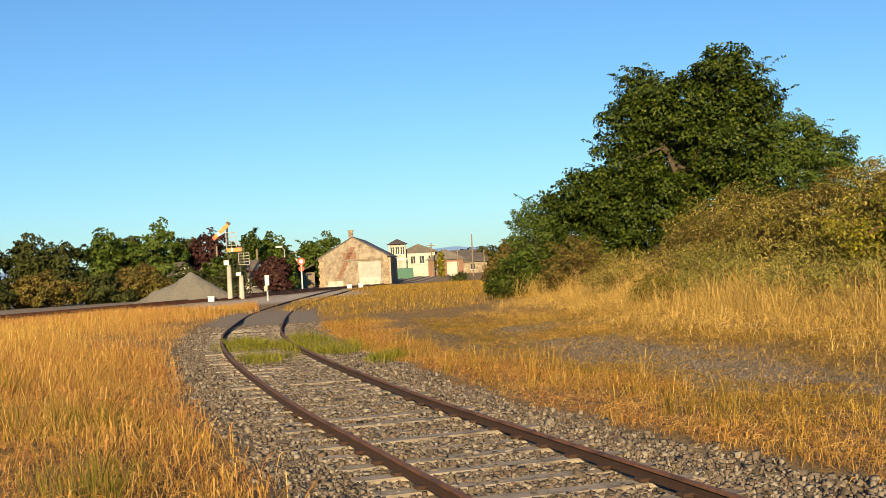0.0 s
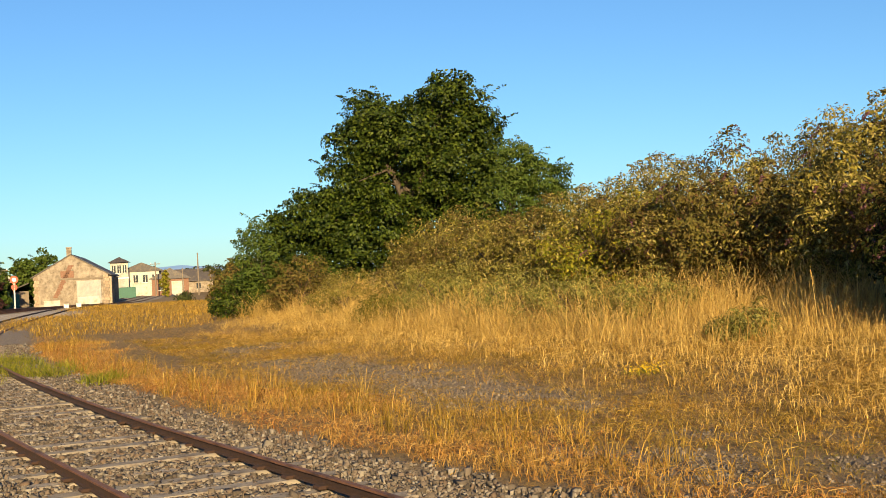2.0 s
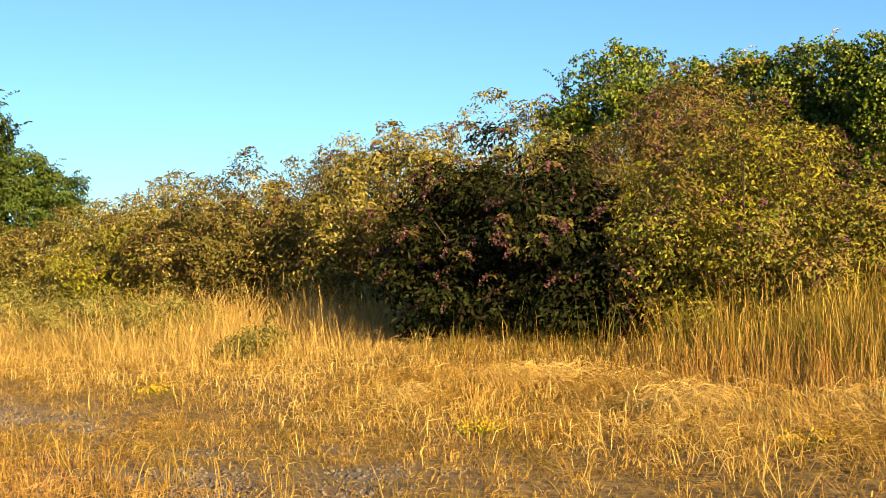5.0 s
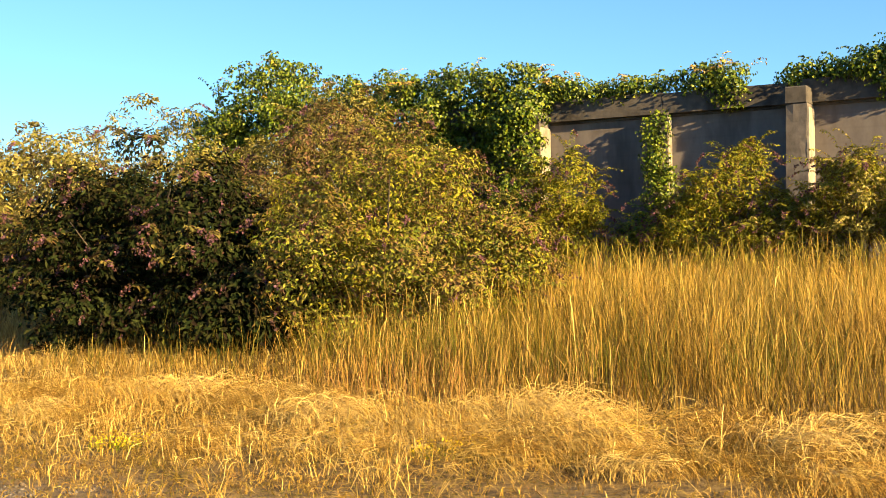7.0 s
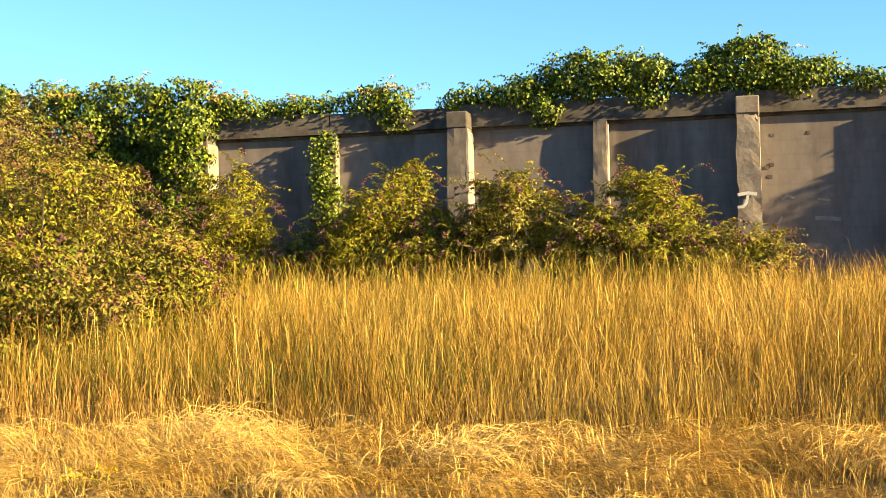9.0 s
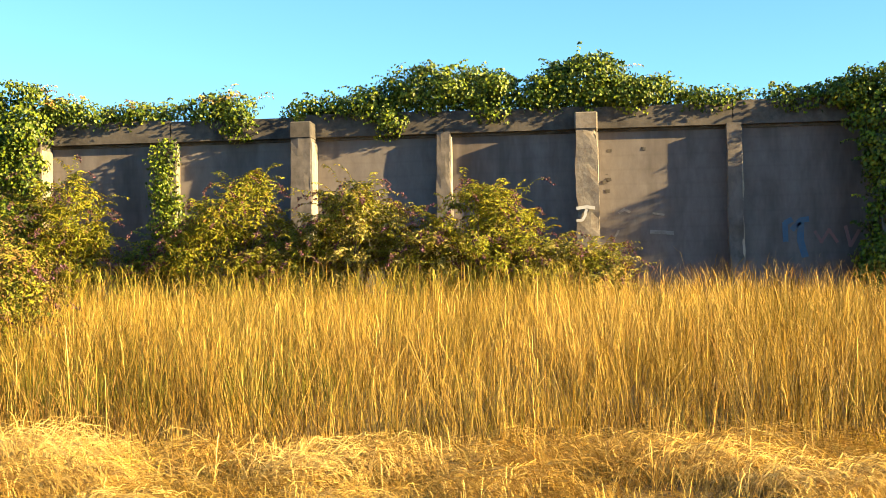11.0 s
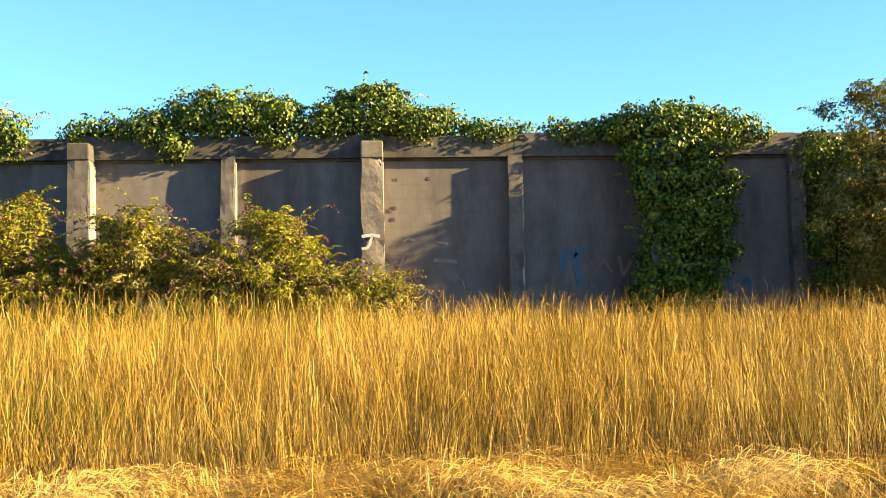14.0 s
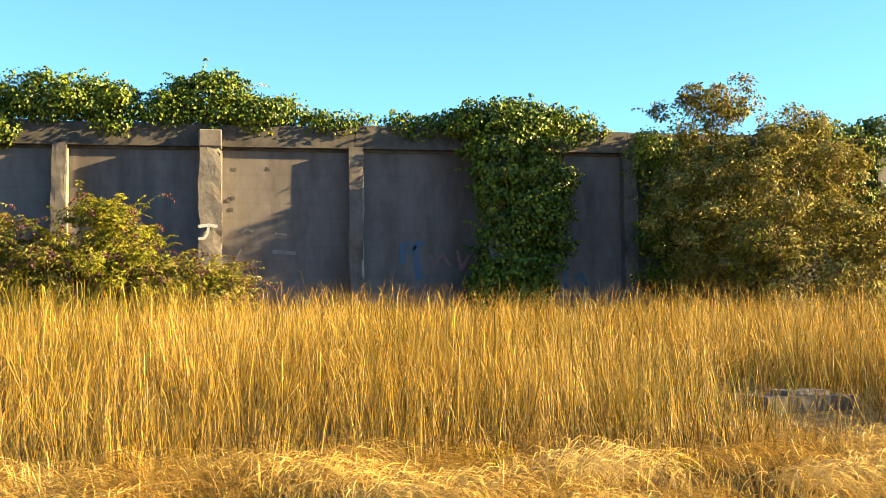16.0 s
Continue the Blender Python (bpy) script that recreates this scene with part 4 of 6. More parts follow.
# ---- railway ----
def rail_line(name, line, side, parent, material, z=0.0, size=1.0, sides=None):
    """A rail with head, web and foot swept along a line."""
    d = np.gradient(line, axis=0)
    d = d / np.linalg.norm(d, axis=1, keepdims=True)
    nrm = np.stack([d[:, 1], -d[:, 0]], 1)
    prof = [(-0.065, 0.0), (-0.065, 0.014), (-0.01, 0.03), (-0.01, 0.105), (-0.045, 0.122), (-0.042, 0.15), (0.042, 0.15), (0.045, 0.122), (0.01, 0.105), (0.01, 0.03), (0.065, 0.014), (0.065, 0.0)]
    k = len(prof)
    verts, faces = [], []
    for i, (p, n) in enumerate(zip(line, nrm)):
        zz = z - 0.6 * float(smooth(95, 160, math.hypot(p[0], p[1]))) * (p[1] > 0)
        for a, b in prof:
            q = p + n * (side + a * size)
            verts.append((q[0], q[1], zz + b * size))
        if i:
            o = (i - 1) * k
            faces += [(o + j, o + (j + 1) % k, o + k + (j + 1) % k, o + k + j) for j in range(k)]
    m = bpy.data.meshes.new(name)
    m.from_pydata(verts, [], faces)
    ob = part(name, m, material, parent)
    # Everything below the head gets the dark copy, shade painted onto the rail.
    if sides:
        m.materials.append(sides)
        m.polygons.foreach_set("material_index", np.array([0 if j in (4, 5, 6) else 1 for j in range(k)] * (len(line) - 1), dtype=np.int32))
    return ob


siding = thing("siding_track", 0, 0, 0, "rusty single railway siding on grey ballast with weathered sleepers", "railway track")
near = TRACK_LINE
for side in (-0.835, 0.835):
    rail_line("rail", near, side, siding, rail_shine, -0.004, 0.64, rail_side)
sleeper_bm = box(-1.3, -0.125, -0.14, 1.3, 0.125, 0.0, 0.015)
sleeper_me = as_mesh("sleeper", sleeper_bm)
dark_sleeper_me = as_mesh("sleeper", box(-1.3, -0.125, -0.14, 1.3, 0.125, 0.0, 0.015))
chair_me = as_mesh("rail_chair", box(-0.11, -0.07, 0, 0.11, 0.07, 0.035, 0.01))
line07 = spline(TRACK, 0.72)
for i in range(3, len(line07) - 1):
    p = line07[i]
    if p[1] < -6 or p[1] > 42:
        continue
    d = line07[i + 1] - line07[i - 1]
    a = math.degrees(math.atan2(d[1], d[0])) - 90
    s = part("sleeper", sleeper_me, sleeper_mat, siding)
    s.matrix_basis = pose(p[0], p[1], -0.018 + random.uniform(-0.014, 0.010), random.uniform(-0.6, 0.6), random.uniform(-0.4, 0.4), a + random.uniform(-1.5, 1.5))
    if p[1] < 17:
        for side in (-0.835, 0.835):
            c = part("rail_chair", chair_me, rail_side, siding)
            c.matrix_basis = pose(p[0], p[1], 0, 0, 0, a) @ pose(side, 0, -0.018)

main_track = thing("main_track", 0, 0, 0, "dark rusty main railway line curving towards the station", "railway track")
main_line_b = spline([(x - 3.4, y + 1.6) for x, y in MAIN], 0.7)
for ln in (MAIN_LINE, main_line_b):
    for side in (-0.835, 0.835):
        rail_line("rail", ln[30:], side, main_track, rust, 0.06, 0.6)
    for i in range(60, len(ln) - 1):
        if -22 < ln[i][0] < 12 and ln[i][1] > 50:
            d = ln[i + 1] - ln[i - 1]
            a = math.degrees(math.atan2(d[1], d[0])) - 90
            s = part("sleeper", dark_sleeper_me, dark_sleeper, main_track)
            s.matrix_basis = pose(ln[i][0], ln[i][1], 0.06 + float(height(ln[i][0], ln[i][1])), 0, 0, a)


def ballast_shoulder(line, width, top):
    d = np.gradient(line, axis=0)
    d = d / np.linalg.norm(d, axis=1, keepdims=True)
    nrm = np.stack([d[:, 1], -d[:, 0]], 1)
    prof = [(-width, -0.1), (-width * 0.72, top), (width * 0.72, top), (width, -0.1)]
    verts, faces = [], []
    for i, (p, n) in enumerate(zip(line, nrm)):
        for a, b in prof:
            q = p + n * a
            verts.append((q[0], q[1], b + float(height(q[0], q[1]))))
        if i:
            o = (i - 1) * 4
            faces += [(o + j, o + j + 1, o + 5 + j, o + 4 + j) for j in range(3)]
    m = bpy.data.meshes.new("ballast_bed")
    m.from_pydata(verts, [], faces)
    return m


bed_mat = surface("ballast_bed", (0.15, 0.125, 0.10), (0.29, 0.25, 0.205), 10.0, 0.95, 0.8, (0.24, 0.17, 0.12), 0.5, bump_dist=0.06)
for ln in (MAIN_LINE, main_line_b):
    part("ballast_bed", ballast_shoulder(ln[30:], 2.0, 0.05), bed_mat, main_track)


# ---- ballast stones ----
def stones(name, x, y, z, size, material, label):
    n = len(x)
    base = np.array([(-1, -1, -1), (1, -1, -1), (1, 1, -1), (-1, 1, -1), (-1, -1, 1), (1, -1, 1), (1, 1, 1), (-1, 1, 1)], float) * 0.5
    v = base[None] * rng.uniform(0.6, 1.25, (n, 8, 1)) * rng.uniform(0.6, 1.3, (n, 1, 3))
    a, b = rng.uniform(0, 6.28, n), rng.uniform(-0.6, 0.6, n)
    ca, sa, cb, sb = np.cos(a)[:, None], np.sin(a)[:, None], np.cos(b)[:, None], np.sin(b)[:, None]
    X, Y, Z = v[..., 0], v[..., 1], v[..., 2]
    X, Z = X * cb - Z * sb, X * sb + Z * cb
    X, Y = X * ca - Y * sa, X * sa + Y * ca
    v = np.stack([X, Y, Z], -1) * size[:, None, None] + np.stack([x, y, z], 1)[:, None]
    m = mesh_soup(name, v, [(4, 5, 6, 7), (0, 1, 5, 4), (1, 2, 6, 5), (2, 3, 7, 6), (3, 0, 4, 7)])
    ob = part(name, m, material)
    return tagged(ob, label, "ballast", kind="stuff")


n = 64000
yy = 6.5 + 37.0 * rng.random(n) ** 1.8
oo = rng.normal(0, 1.25, n)
oo = np.where(np.abs(oo) > 2.5, rng.uniform(-2.4, 2.4, n), oo)
xx = np.interp(yy, TRACK_Y, TRACK_X) + oo
keep = (rng.random(n) < smooth(0.1, 0.6, bare(xx, yy))) & (np.abs(np.abs(oo) - 0.835) > 0.075)
xx, yy, oo = xx[keep], yy[keep], oo[keep]
size = rng.gamma(4, 0.0052, len(xx)) + 0.010
zz = height(xx, yy) + size * 0.1 + 0.012 * (np.abs(oo) > 1.25) + 0.015 * np.maximum(0, fbm(xx, yy, 0.3))
stones("ballast", xx, yy, zz, size, ballast_mat, "loose grey and brown ballast stones between the rails")
n = 16000
yy = rng.uniform(-6, 6.5, n)
oo = rng.uniform(-2.2, 2.2, n)
xx = np.interp(yy, TRACK_Y, TRACK_X) + oo
keep = (rng.random(n) < smooth(0.1, 0.6, bare(xx, yy))) & (np.abs(np.abs(oo) - 0.835) > 0.075)
xx, yy = xx[keep], yy[keep]
size = rng.gamma(4, 0.0052, len(xx)) + 0.012
stones("ballast", xx, yy, height(xx, yy) + size * 0.15, size, ballast_mat, "loose grey and brown ballast stones along the siding")
n = 42000
yy = 2 + 32 * rng.random(n) ** 1.3
xx = 6.5 + 0.025 * yy + rng.normal(0, 1.2, n)
keep = rng.random(n) < bare(xx, yy)
xx, yy = xx[keep], yy[keep]
size = rng.gamma(3, 0.0045, len(xx)) + 0.008
stones("path_gravel", xx, yy, height(xx, yy) + size * 0.1, size, path_gravel_mat, "loose grey gravel on the worn path")

# ---- grass ----
def lawn(name, x, y, h, width, material, label, lean=0.25, bend=0.5, seeds=0.0):
    roots = np.stack([x, y, height(x, y) - 0.02], 1)
    ob = part(name, blade_mesh(name, roots, h, width, lean, bend, seeds), material)
    return tagged(ob, label, "grass", kind="stuff")


def scatter(x0, x1, y0, y1, per_m2, where=None):
    n = int((x1 - x0) * (y1 - y0) * per_m2)
    x, y = rng.uniform(x0, x1, n), rng.uniform(y0, y1, n)
    if where is not None:
        k = rng.random(n) < where(x, y)
        x, y = x[k], y[k]
    return x, y


tuft = lambda x, y, s, seed: np.clip(0.5 + 0.5 * fbm(x, y, s, seed), 0, 1)


def tussocks(x, y, each, radius):
    """Blades in clumps round the given middles: places, outward headings, and the clump of each blade."""
    k = np.repeat(np.arange(len(x)), each)
    d = rng.normal(0, radius, (len(k), 2))
    return x[k] + d[:, 0], y[k] + d[:, 1], np.arctan2(d[:, 1], d[:, 0]), k


def lawn_tufts(name, x, y, each, radius, tall, width, material, label, lean, bend, seeds=0.0, turn=None, spread=0.16):
    px, py, a, k = tussocks(x, y, each, radius)
    if turn is not None:
        a = np.where(rng.random(len(a)) < 0.75, turn[k], a)
    h = (tall[k] * rng.normal(1.0, spread, len(k))).clip(0.08, 1.4)
    roots = np.stack([px, py, height(px, py) - 0.02], 1)
    ob = part(name, blade_mesh(name, roots, h, width, lean, bend, seeds, a), material)
    return tagged(ob, label, "grass", kind="stuff")


def clear(x, y):
    """0 round the slab and before it, 1 elsewhere."""
    return 1 - smooth(1.5, 0.9, np.hypot((x - 13.7) / 1.7, (y + 6.7) / 0.75))


low = lambda x: 1 - 0.42 * smooth(16, 25, x)
by_bush = lambda x, y: 1 - 0.6 * smooth(8.5, 10.5, y) * smooth(17.5, 15.5, y) * smooth(16.5, 14.5, x)
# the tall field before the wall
# Low undergrowth that darkens the gaps between stems with painted shade.
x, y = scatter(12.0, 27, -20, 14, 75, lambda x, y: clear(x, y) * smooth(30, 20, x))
lawn("undergrowth", x, y, rng.uniform(0.25, 0.6, len(x)) * low(x), 0.012, straw_gap_shade, "brown and olive undergrowth with gap shade in its colour between the dry stems", 0.3, 0.5)
x, y = scatter(11.4, 29.7, -20, 14, 30, lambda x, y: smooth(11.7, 12.7, x + 0.5 * fbm(x, y, 1.7, 1.0)) * (0.15 + 0.85 * smooth(0.3, 0.65, tuft(x, y, 0.5, 4.0))) * smooth(31.0, 20, x) * clear(x, y) * (0.35 + 0.65 * smooth(11, 6, y)))
hh = ((0.42 + 0.62 * tuft(x, y, 1.1, 6.0) + rng.normal(0, 0.17, len(x))) * (0.76 + 0.42 * tuft(x, y, 0.8, 33.0))).clip(0.25, 1.25) * (0.72 + 0.28 * smooth(12, 14.5, x)) * low(x) * by_bush(x, y)
lawn_tufts("tall_grass", x, y, 15, 0.12, hh, 0.0046, straw, "tall golden dry grass before the wall", 0.2, 0.32, 0.6, 12.0 * tuft(x, y, 1.4, 41.0), 0.42)
x, y = scatter(12.2, 29.5, -20, 14, 52, lambda x, y: smooth(32, 15, x) * (0.2 + 0.8 * tuft(x, y, 0.8, 4.0)) * clear(x, y))
lawn("tall_grass", x, y, rng.uniform(0.55, 1.2, len(x)) * low(x) * by_bush(x, y), 0.0046, straw_pale, "pale tall seed stems over the dry grass", 0.22, 0.4, 0.9)
x, y = scatter(18, 29.4, -20, 14, 6.0, lambda x, y: 0.35 + 0.65 * smooth(24, 27, x))
lawn("seed_stems", x, y, rng.uniform(0.7, 1.35, len(x)) * (0.5 + 0.5 * low(x)), 0.007, straw_red, "single tall seed stems above the dry grass", 0.2, 0.5, 1.0)
x, y = scatter(12.4, 29, -20, 14, 9.0, lambda x, y: smooth(0.4, 0.75, tuft(x, y, 1.1, 9.0)) * (0.3 + 0.7 * smooth(15, 20, x)))
lawn_tufts("tall_grass", x, y, 12, 0.12, rng.uniform(0.4, 0.95, len(x)) * low(x), 0.008, olive_grass, "olive stems among the dry grass", 0.22, 0.4)
x, y = scatter(23.0, 26.2, 0.5, 15, 60, lambda x, y: 0.3 + 0.7 * tuft(x, y, 0.6, 31.0))
lawn("weed_stems", x, y, rng.uniform(0.7, 1.35, len(x)), 0.012, olive_pale, "olive and golden weed stems before the young shrubs", 0.2, 0.4, 0.8)
x, y = scatter(12.4, 24, -16, 13, 3.0)
lawn("stray_stems", x, y, rng.uniform(0.6, 1.1, len(x)), 0.008, straw_pale, "stray broken stems lying across the tall grass", 1.1, 0.15, 0.3)
x, y = scatter(10.2, 13.4, -14, 8, 12, lambda x, y: 0.2 + 0.8 * smooth(0.35, 0.7, tuft(x, y, 0.45, 18.0)))
lawn_tufts("tall_grass", x, y, 11, 0.09, rng.uniform(0.15, 0.45, len(x)), 0.005, straw_pale, "ragged dry grass along the field's edge", 0.35, 0.5, 0.3, None, 0.35)
# thatch at the feet of the tall stems
x, y = scatter(9.8, 12.6, -18, 13, 200, lambda x, y: smooth(12.8, 12.0, x))
ob = part("thatch_grass", arc_mesh("thatch_grass", np.stack([x, y, height(x, y) - 0.02], 1), rng.uniform(0.12, 0.34, len(x)), 0.009, rng.uniform(0, 6.28, len(x)), 1.3), straw)
tagged(ob, "tangled brown and golden thatch under the tall grass", "grass", kind="stuff")
# large swept tussocks along the field's edge
for k in range(56):
    cx, cy = rng.uniform(9.5, 11.9), 12.0 - 0.48 * k + rng.uniform(-0.4, 0.4)
    big = 0.65 + 0.5 * smooth(9.8, 11.4, cx) * rng.uniform(0.6, 1.2)
    lay, each = rng.choice([-1.5, 1.4, -1.8]) + rng.normal(0, 0.35), int(300 * big)
    d = rng.normal(0, 1, (each, 2)) * np.array([[0.17, 0.30]]) * big
    roots = np.stack([cx + d[:, 0], cy + d[:, 1], height(cx + d[:, 0], cy + d[:, 1]) - 0.02], 1)
    ob = many(part("grass_tussock", arc_mesh("grass_tussock", roots, rng.uniform(0.35, 0.72, each) * big, 0.012, lay + rng.normal(0, 0.6, each), 1.45, 7), straw_cream if k % 2 else straw_pale))
    tagged(ob, "pale swept-over tussock of long dry grass", "grass tussock", "swept tussocks", "stuff")
# bent pale tussocks at the field's edge
x, y = scatter(9.4, 12.6, -16, 13, 13, lambda x, y: smooth(9.2, 10.6, x) * smooth(12.6, 11.8, x) * (0.2 + 0.8 * smooth(0.3, 0.6, tuft(x, y, 0.7, 2.0))))
px, py, a, k = tussocks(x, y, 26, 0.13)
lay = np.where(fbm(x, y, 1.1, 3.0) > 0, 1.5, -1.6) + rng.normal(0, 0.5, len(x))
ob = part("bent_grass", arc_mesh("bent_grass", np.stack([px, py, height(px, py) - 0.02], 1), rng.uniform(0.35, 0.75, len(x))[k] * rng.uniform(0.7, 1.2, len(k)), 0.0095, lay[k]), straw_pale)
tagged(ob, "pale bent-over tussocks of dry grass", "grass", kind="stuff")
x, y = scatter(13.0, 23, 2.5, 13, 15, lambda x, y: smooth(0.25, 0.6, tuft(x, y, 0.9, 13.0)) * smooth(1.5, 6.5, y))
lawn_tufts("tall_grass", x, y, 14, 0.16, rng.uniform(0.5, 1.0, len(x)) * low(x), 0.008, olive_grass, "olive stems beside the leafy shrub", 0.2, 0.4)
x, y = scatter(-3.5, 1.5, 9, 34, 110, lambda x, y: smooth(-1.9, -2.3, off_track(x, y)) * smooth(-4.2, -3.2, off_track(x, y)) * smooth(0.3, 0.7, tuft(x, y, 0.6, 23.0)))
lawn("dock", x, y, rng.uniform(0.12, 0.4, len(x)), 0.010, straw_red, "russet dock and grass along the siding", 0.25, 0.4, 0.8)
# arching stems through the tall field
x, y = scatter(15.0, 24, -18, 13, 110, lambda x, y: clear(x, y) * smooth(28, 17, x) * (0.3 + 0.7 * tuft(x, y, 0.6, 8.0)))
ob = part("arching_grass", arc_mesh("arching_grass", np.stack([x, y, height(x, y) - 0.02 + rng.uniform(0, 0.3, len(x))], 1), rng.uniform(0.35, 0.9, len(x)), 0.0065, rng.uniform(0, 6.28, len(x)), 1.35), straw)
tagged(ob, "golden stems arching through the tall grass", "grass", kind="stuff")
x, y = scatter(11.8, 17.5, 5.5, 17, 110, lambda x, y: smooth(0.35, 0.7, tuft(x, y, 0.9, 6.0)))
lawn("dock", x, y, rng.uniform(0.25, 0.75, len(x)) * by_bush(x, y), 0.006, straw_red, "russet dock stems at the shrubs' edge", 0.18, 0.25, 0.8)
x, y = scatter(-8, 0.6, 6, 30, 220, lambda x, y: smooth(-2.0, -2.6, off_track(x, y)) * smooth(0.31, 0.26, -x / np.maximum(y, 1)))
ob = part("arching_grass", arc_mesh("arching_grass", np.stack([x, y, height(x, y) - 0.02 + rng.uniform(0, 0.15, len(x))], 1), rng.uniform(0.12, 0.34, len(x)), 0.007, rng.uniform(0, 6.28, len(x))), straw_red)
tagged(ob, "russet stems arching through the field grass", "grass", kind="stuff")
x, y = scatter(-6, -0.5, 6, 26, 14, lambda x, y: smooth(0.8, 0.95, tuft(x, y, 0.9, 21.0)) * (off_track(x, y) < -2.8))
lawn_tufts("green_stems", x, y, 16, 0.12, rng.uniform(0.25, 0.6, len(x)), 0.007, olive_grass, "olive green stems in the field grass", 0.2, 0.4)
# short dry grass beyond the path
x, y = scatter(7.6, 13.8, -14, 44, 21, lambda x, y: (1 - 0.8 * bare(x, y)) * (0.3 + 0.7 * tuft(x, y, 0.7, 8.0)))
lawn_tufts("short_grass", x, y, 12, 0.07, rng.uniform(0.08, 0.34, len(x)) * (0.35 + 1.2 * tuft(x, y, 0.6, 8.5) ** 2), 0.0055, straw_pale, "short dry grass on the bank's foot", 0.8, 1.1)
# tall grass at the bank shrubs' feet
x, y = scatter(10.2, 16.5, 12, 50, 20, lambda x, y: smooth(10.3, 12.3, x + 0.7 * fbm(x, y, 1.5, 3.3)) * (0.4 + 0.6 * tuft(x, y, 0.6, 5.0)))
hh = (0.36 + 0.42 * tuft(x, y, 1.5, 7.0) + rng.normal(0, 0.1, len(x))).clip(0.15, 0.95) * by_bush(x, y)
lawn_tufts("tall_grass", x, y, 21, 0.12, hh, 0.0065, straw_cream, "tall golden grass at the foot of the shrubs", 0.42, 0.8, 0.4, None, 0.45)
x, y = scatter(8.8, 14.2, 6, 46, 120, lambda x, y: smooth(8.6, 10.4, x + 0.8 * fbm(x, y, 1.2, 2.3)) * (0.25 + 0.75 * tuft(x, y, 0.6, 14.0)))
ob = part("arching_grass", arc_mesh("arching_grass", np.stack([x, y, height(x, y) - 0.01], 1), rng.uniform(0.18, 0.55, len(x)), 0.013, rng.uniform(0, 6.28, len(x)), 1.4), straw_cream)
tagged(ob, "pale straw arching over the bank's foot", "grass", kind="stuff")
x, y = scatter(5.0, 10.5, 4, 36, 80, lambda x, y: (1 - 0.6 * bare(x, y)) * smooth(0.35, 0.65, tuft(x, y, 0.7, 17.0)))
ob = part("matted_grass", arc_mesh("matted_grass", np.stack([x, y, height(x, y) - 0.01], 1), rng.uniform(0.04, 0.13, len(x)), 0.009, rng.uniform(0, 6.28, len(x))), olive_grass)
tagged(ob, "low olive grass over the worn path", "grass", kind="stuff")
x, y = scatter(5.0, 13.5, -8, 40, 90, lambda x, y: (1 - 0.85 * bare(x, y)) * (0.3 + 0.7 * tuft(x, y, 0.5, 27.0)))
ob = part("thatch_grass", arc_mesh("thatch_grass", np.stack([x, y, height(x, y) - 0.01], 1), rng.uniform(0.08, 0.26, len(x)), 0.013, rng.uniform(0, 6.28, len(x)), 1.2), straw)
tagged(ob, "low brown and golden grass at the bank's foot", "grass", kind="stuff")
# straw litter on the path
x, y = scatter(4.6, 14.0, -14, 40, 60, lambda x, y: 0.25 + 0.75 * tuft(x, y, 0.45, 15.0))
lawn("straw_litter", x, y, rng.uniform(0.05, 0.13, len(x)), 0.007, straw_pale, "flattened straw litter over the worn path", 2.4, 1.6)
# path and strip beside the track
x, y = scatter(5.2, 9.6, 1, 50, 130, lambda x, y: (1 - 0.9 * bare(x, y)) * smooth(0.1, 0.7, tuft(x, y, 0.6, 11.0)))
lawn("short_grass", x, y, rng.uniform(0.04, 0.12, len(x)), 0.005, straw_red, "sparse short dry grass on the worn path", 1.2, 1.4)
strip = lambda x, y: smooth(1.9, 2.4, off_track(x, y) + 0.2 * fbm(x, y, 0.5, 4.4)) * smooth(4.3, 3.0, off_track(x, y) + 0.6 * fbm(x, y, 1.0, 6.6)) * (0.4 + 0.6 * tuft(x, y, 0.5, 1.0))
x, y = scatter(1.0, 7.2, 3, 48, 90, strip)
lawn("verge_grass", x, y, rng.uniform(0.08, 0.26, len(x)) * (0.3 + 1.7 * tuft(x, y, 0.45, 12.0) ** 2), 0.005, straw_red, "russet and straw grass along the track", 0.5, 0.8, 0.3)
x, y = scatter(1.0, 7.2, 3, 42, 460, strip)
ob = part("verge_grass", arc_mesh("verge_grass", np.stack([x, y, height(x, y) - 0.01], 1), rng.uniform(0.08, 0.24, len(x)) * (0.45 + 1.1 * tuft(x, y, 0.45, 12.0)), 0.012, rng.uniform(0, 6.28, len(x)), 1.2), straw_red)
tagged(ob, "matted russet grass along the track", "grass", kind="stuff")
x, y = scatter(5.0, 12.8, 1, 38, 9, lambda x, y: (1 - 0.7 * bare(x, y)) * smooth(0.2, 0.6, tuft(x, y, 0.8, 10.0)))
px, py, a, k = tussocks(x, y, 24, 0.13)
ob = part("matted_grass", arc_mesh("matted_grass", np.stack([px, py, height(px, py) - 0.01], 1), rng.uniform(0.09, 0.26, len(x))[k] * rng.uniform(0.7, 1.2, len(k)), 0.0072, a), straw)
tagged(ob, "matted pale dry grass over the worn path", "grass", kind="stuff")
x, y = scatter(2.0, 6.5, 5, 40, 2.2, lambda x, y: smooth(2.0, 2.6, off_track(x, y)) * smooth(4.4, 3.2, off_track(x, y)))
lawn_tufts("verge_tuft", x, y, 22, 0.07, rng.uniform(0.2, 0.5, len(x)), 0.006, straw, "taller straw tufts along the track", 0.35, 0.5, 0.3)
# trodden grass where one stands
x, y = scatter(-7, 2.4, -6, 6, 130, lambda x, y: smooth(-1.9, -2.5, off_track(x, y)) * (0.3 + 0.7 * tuft(x, y, 0.6, 19.0)))
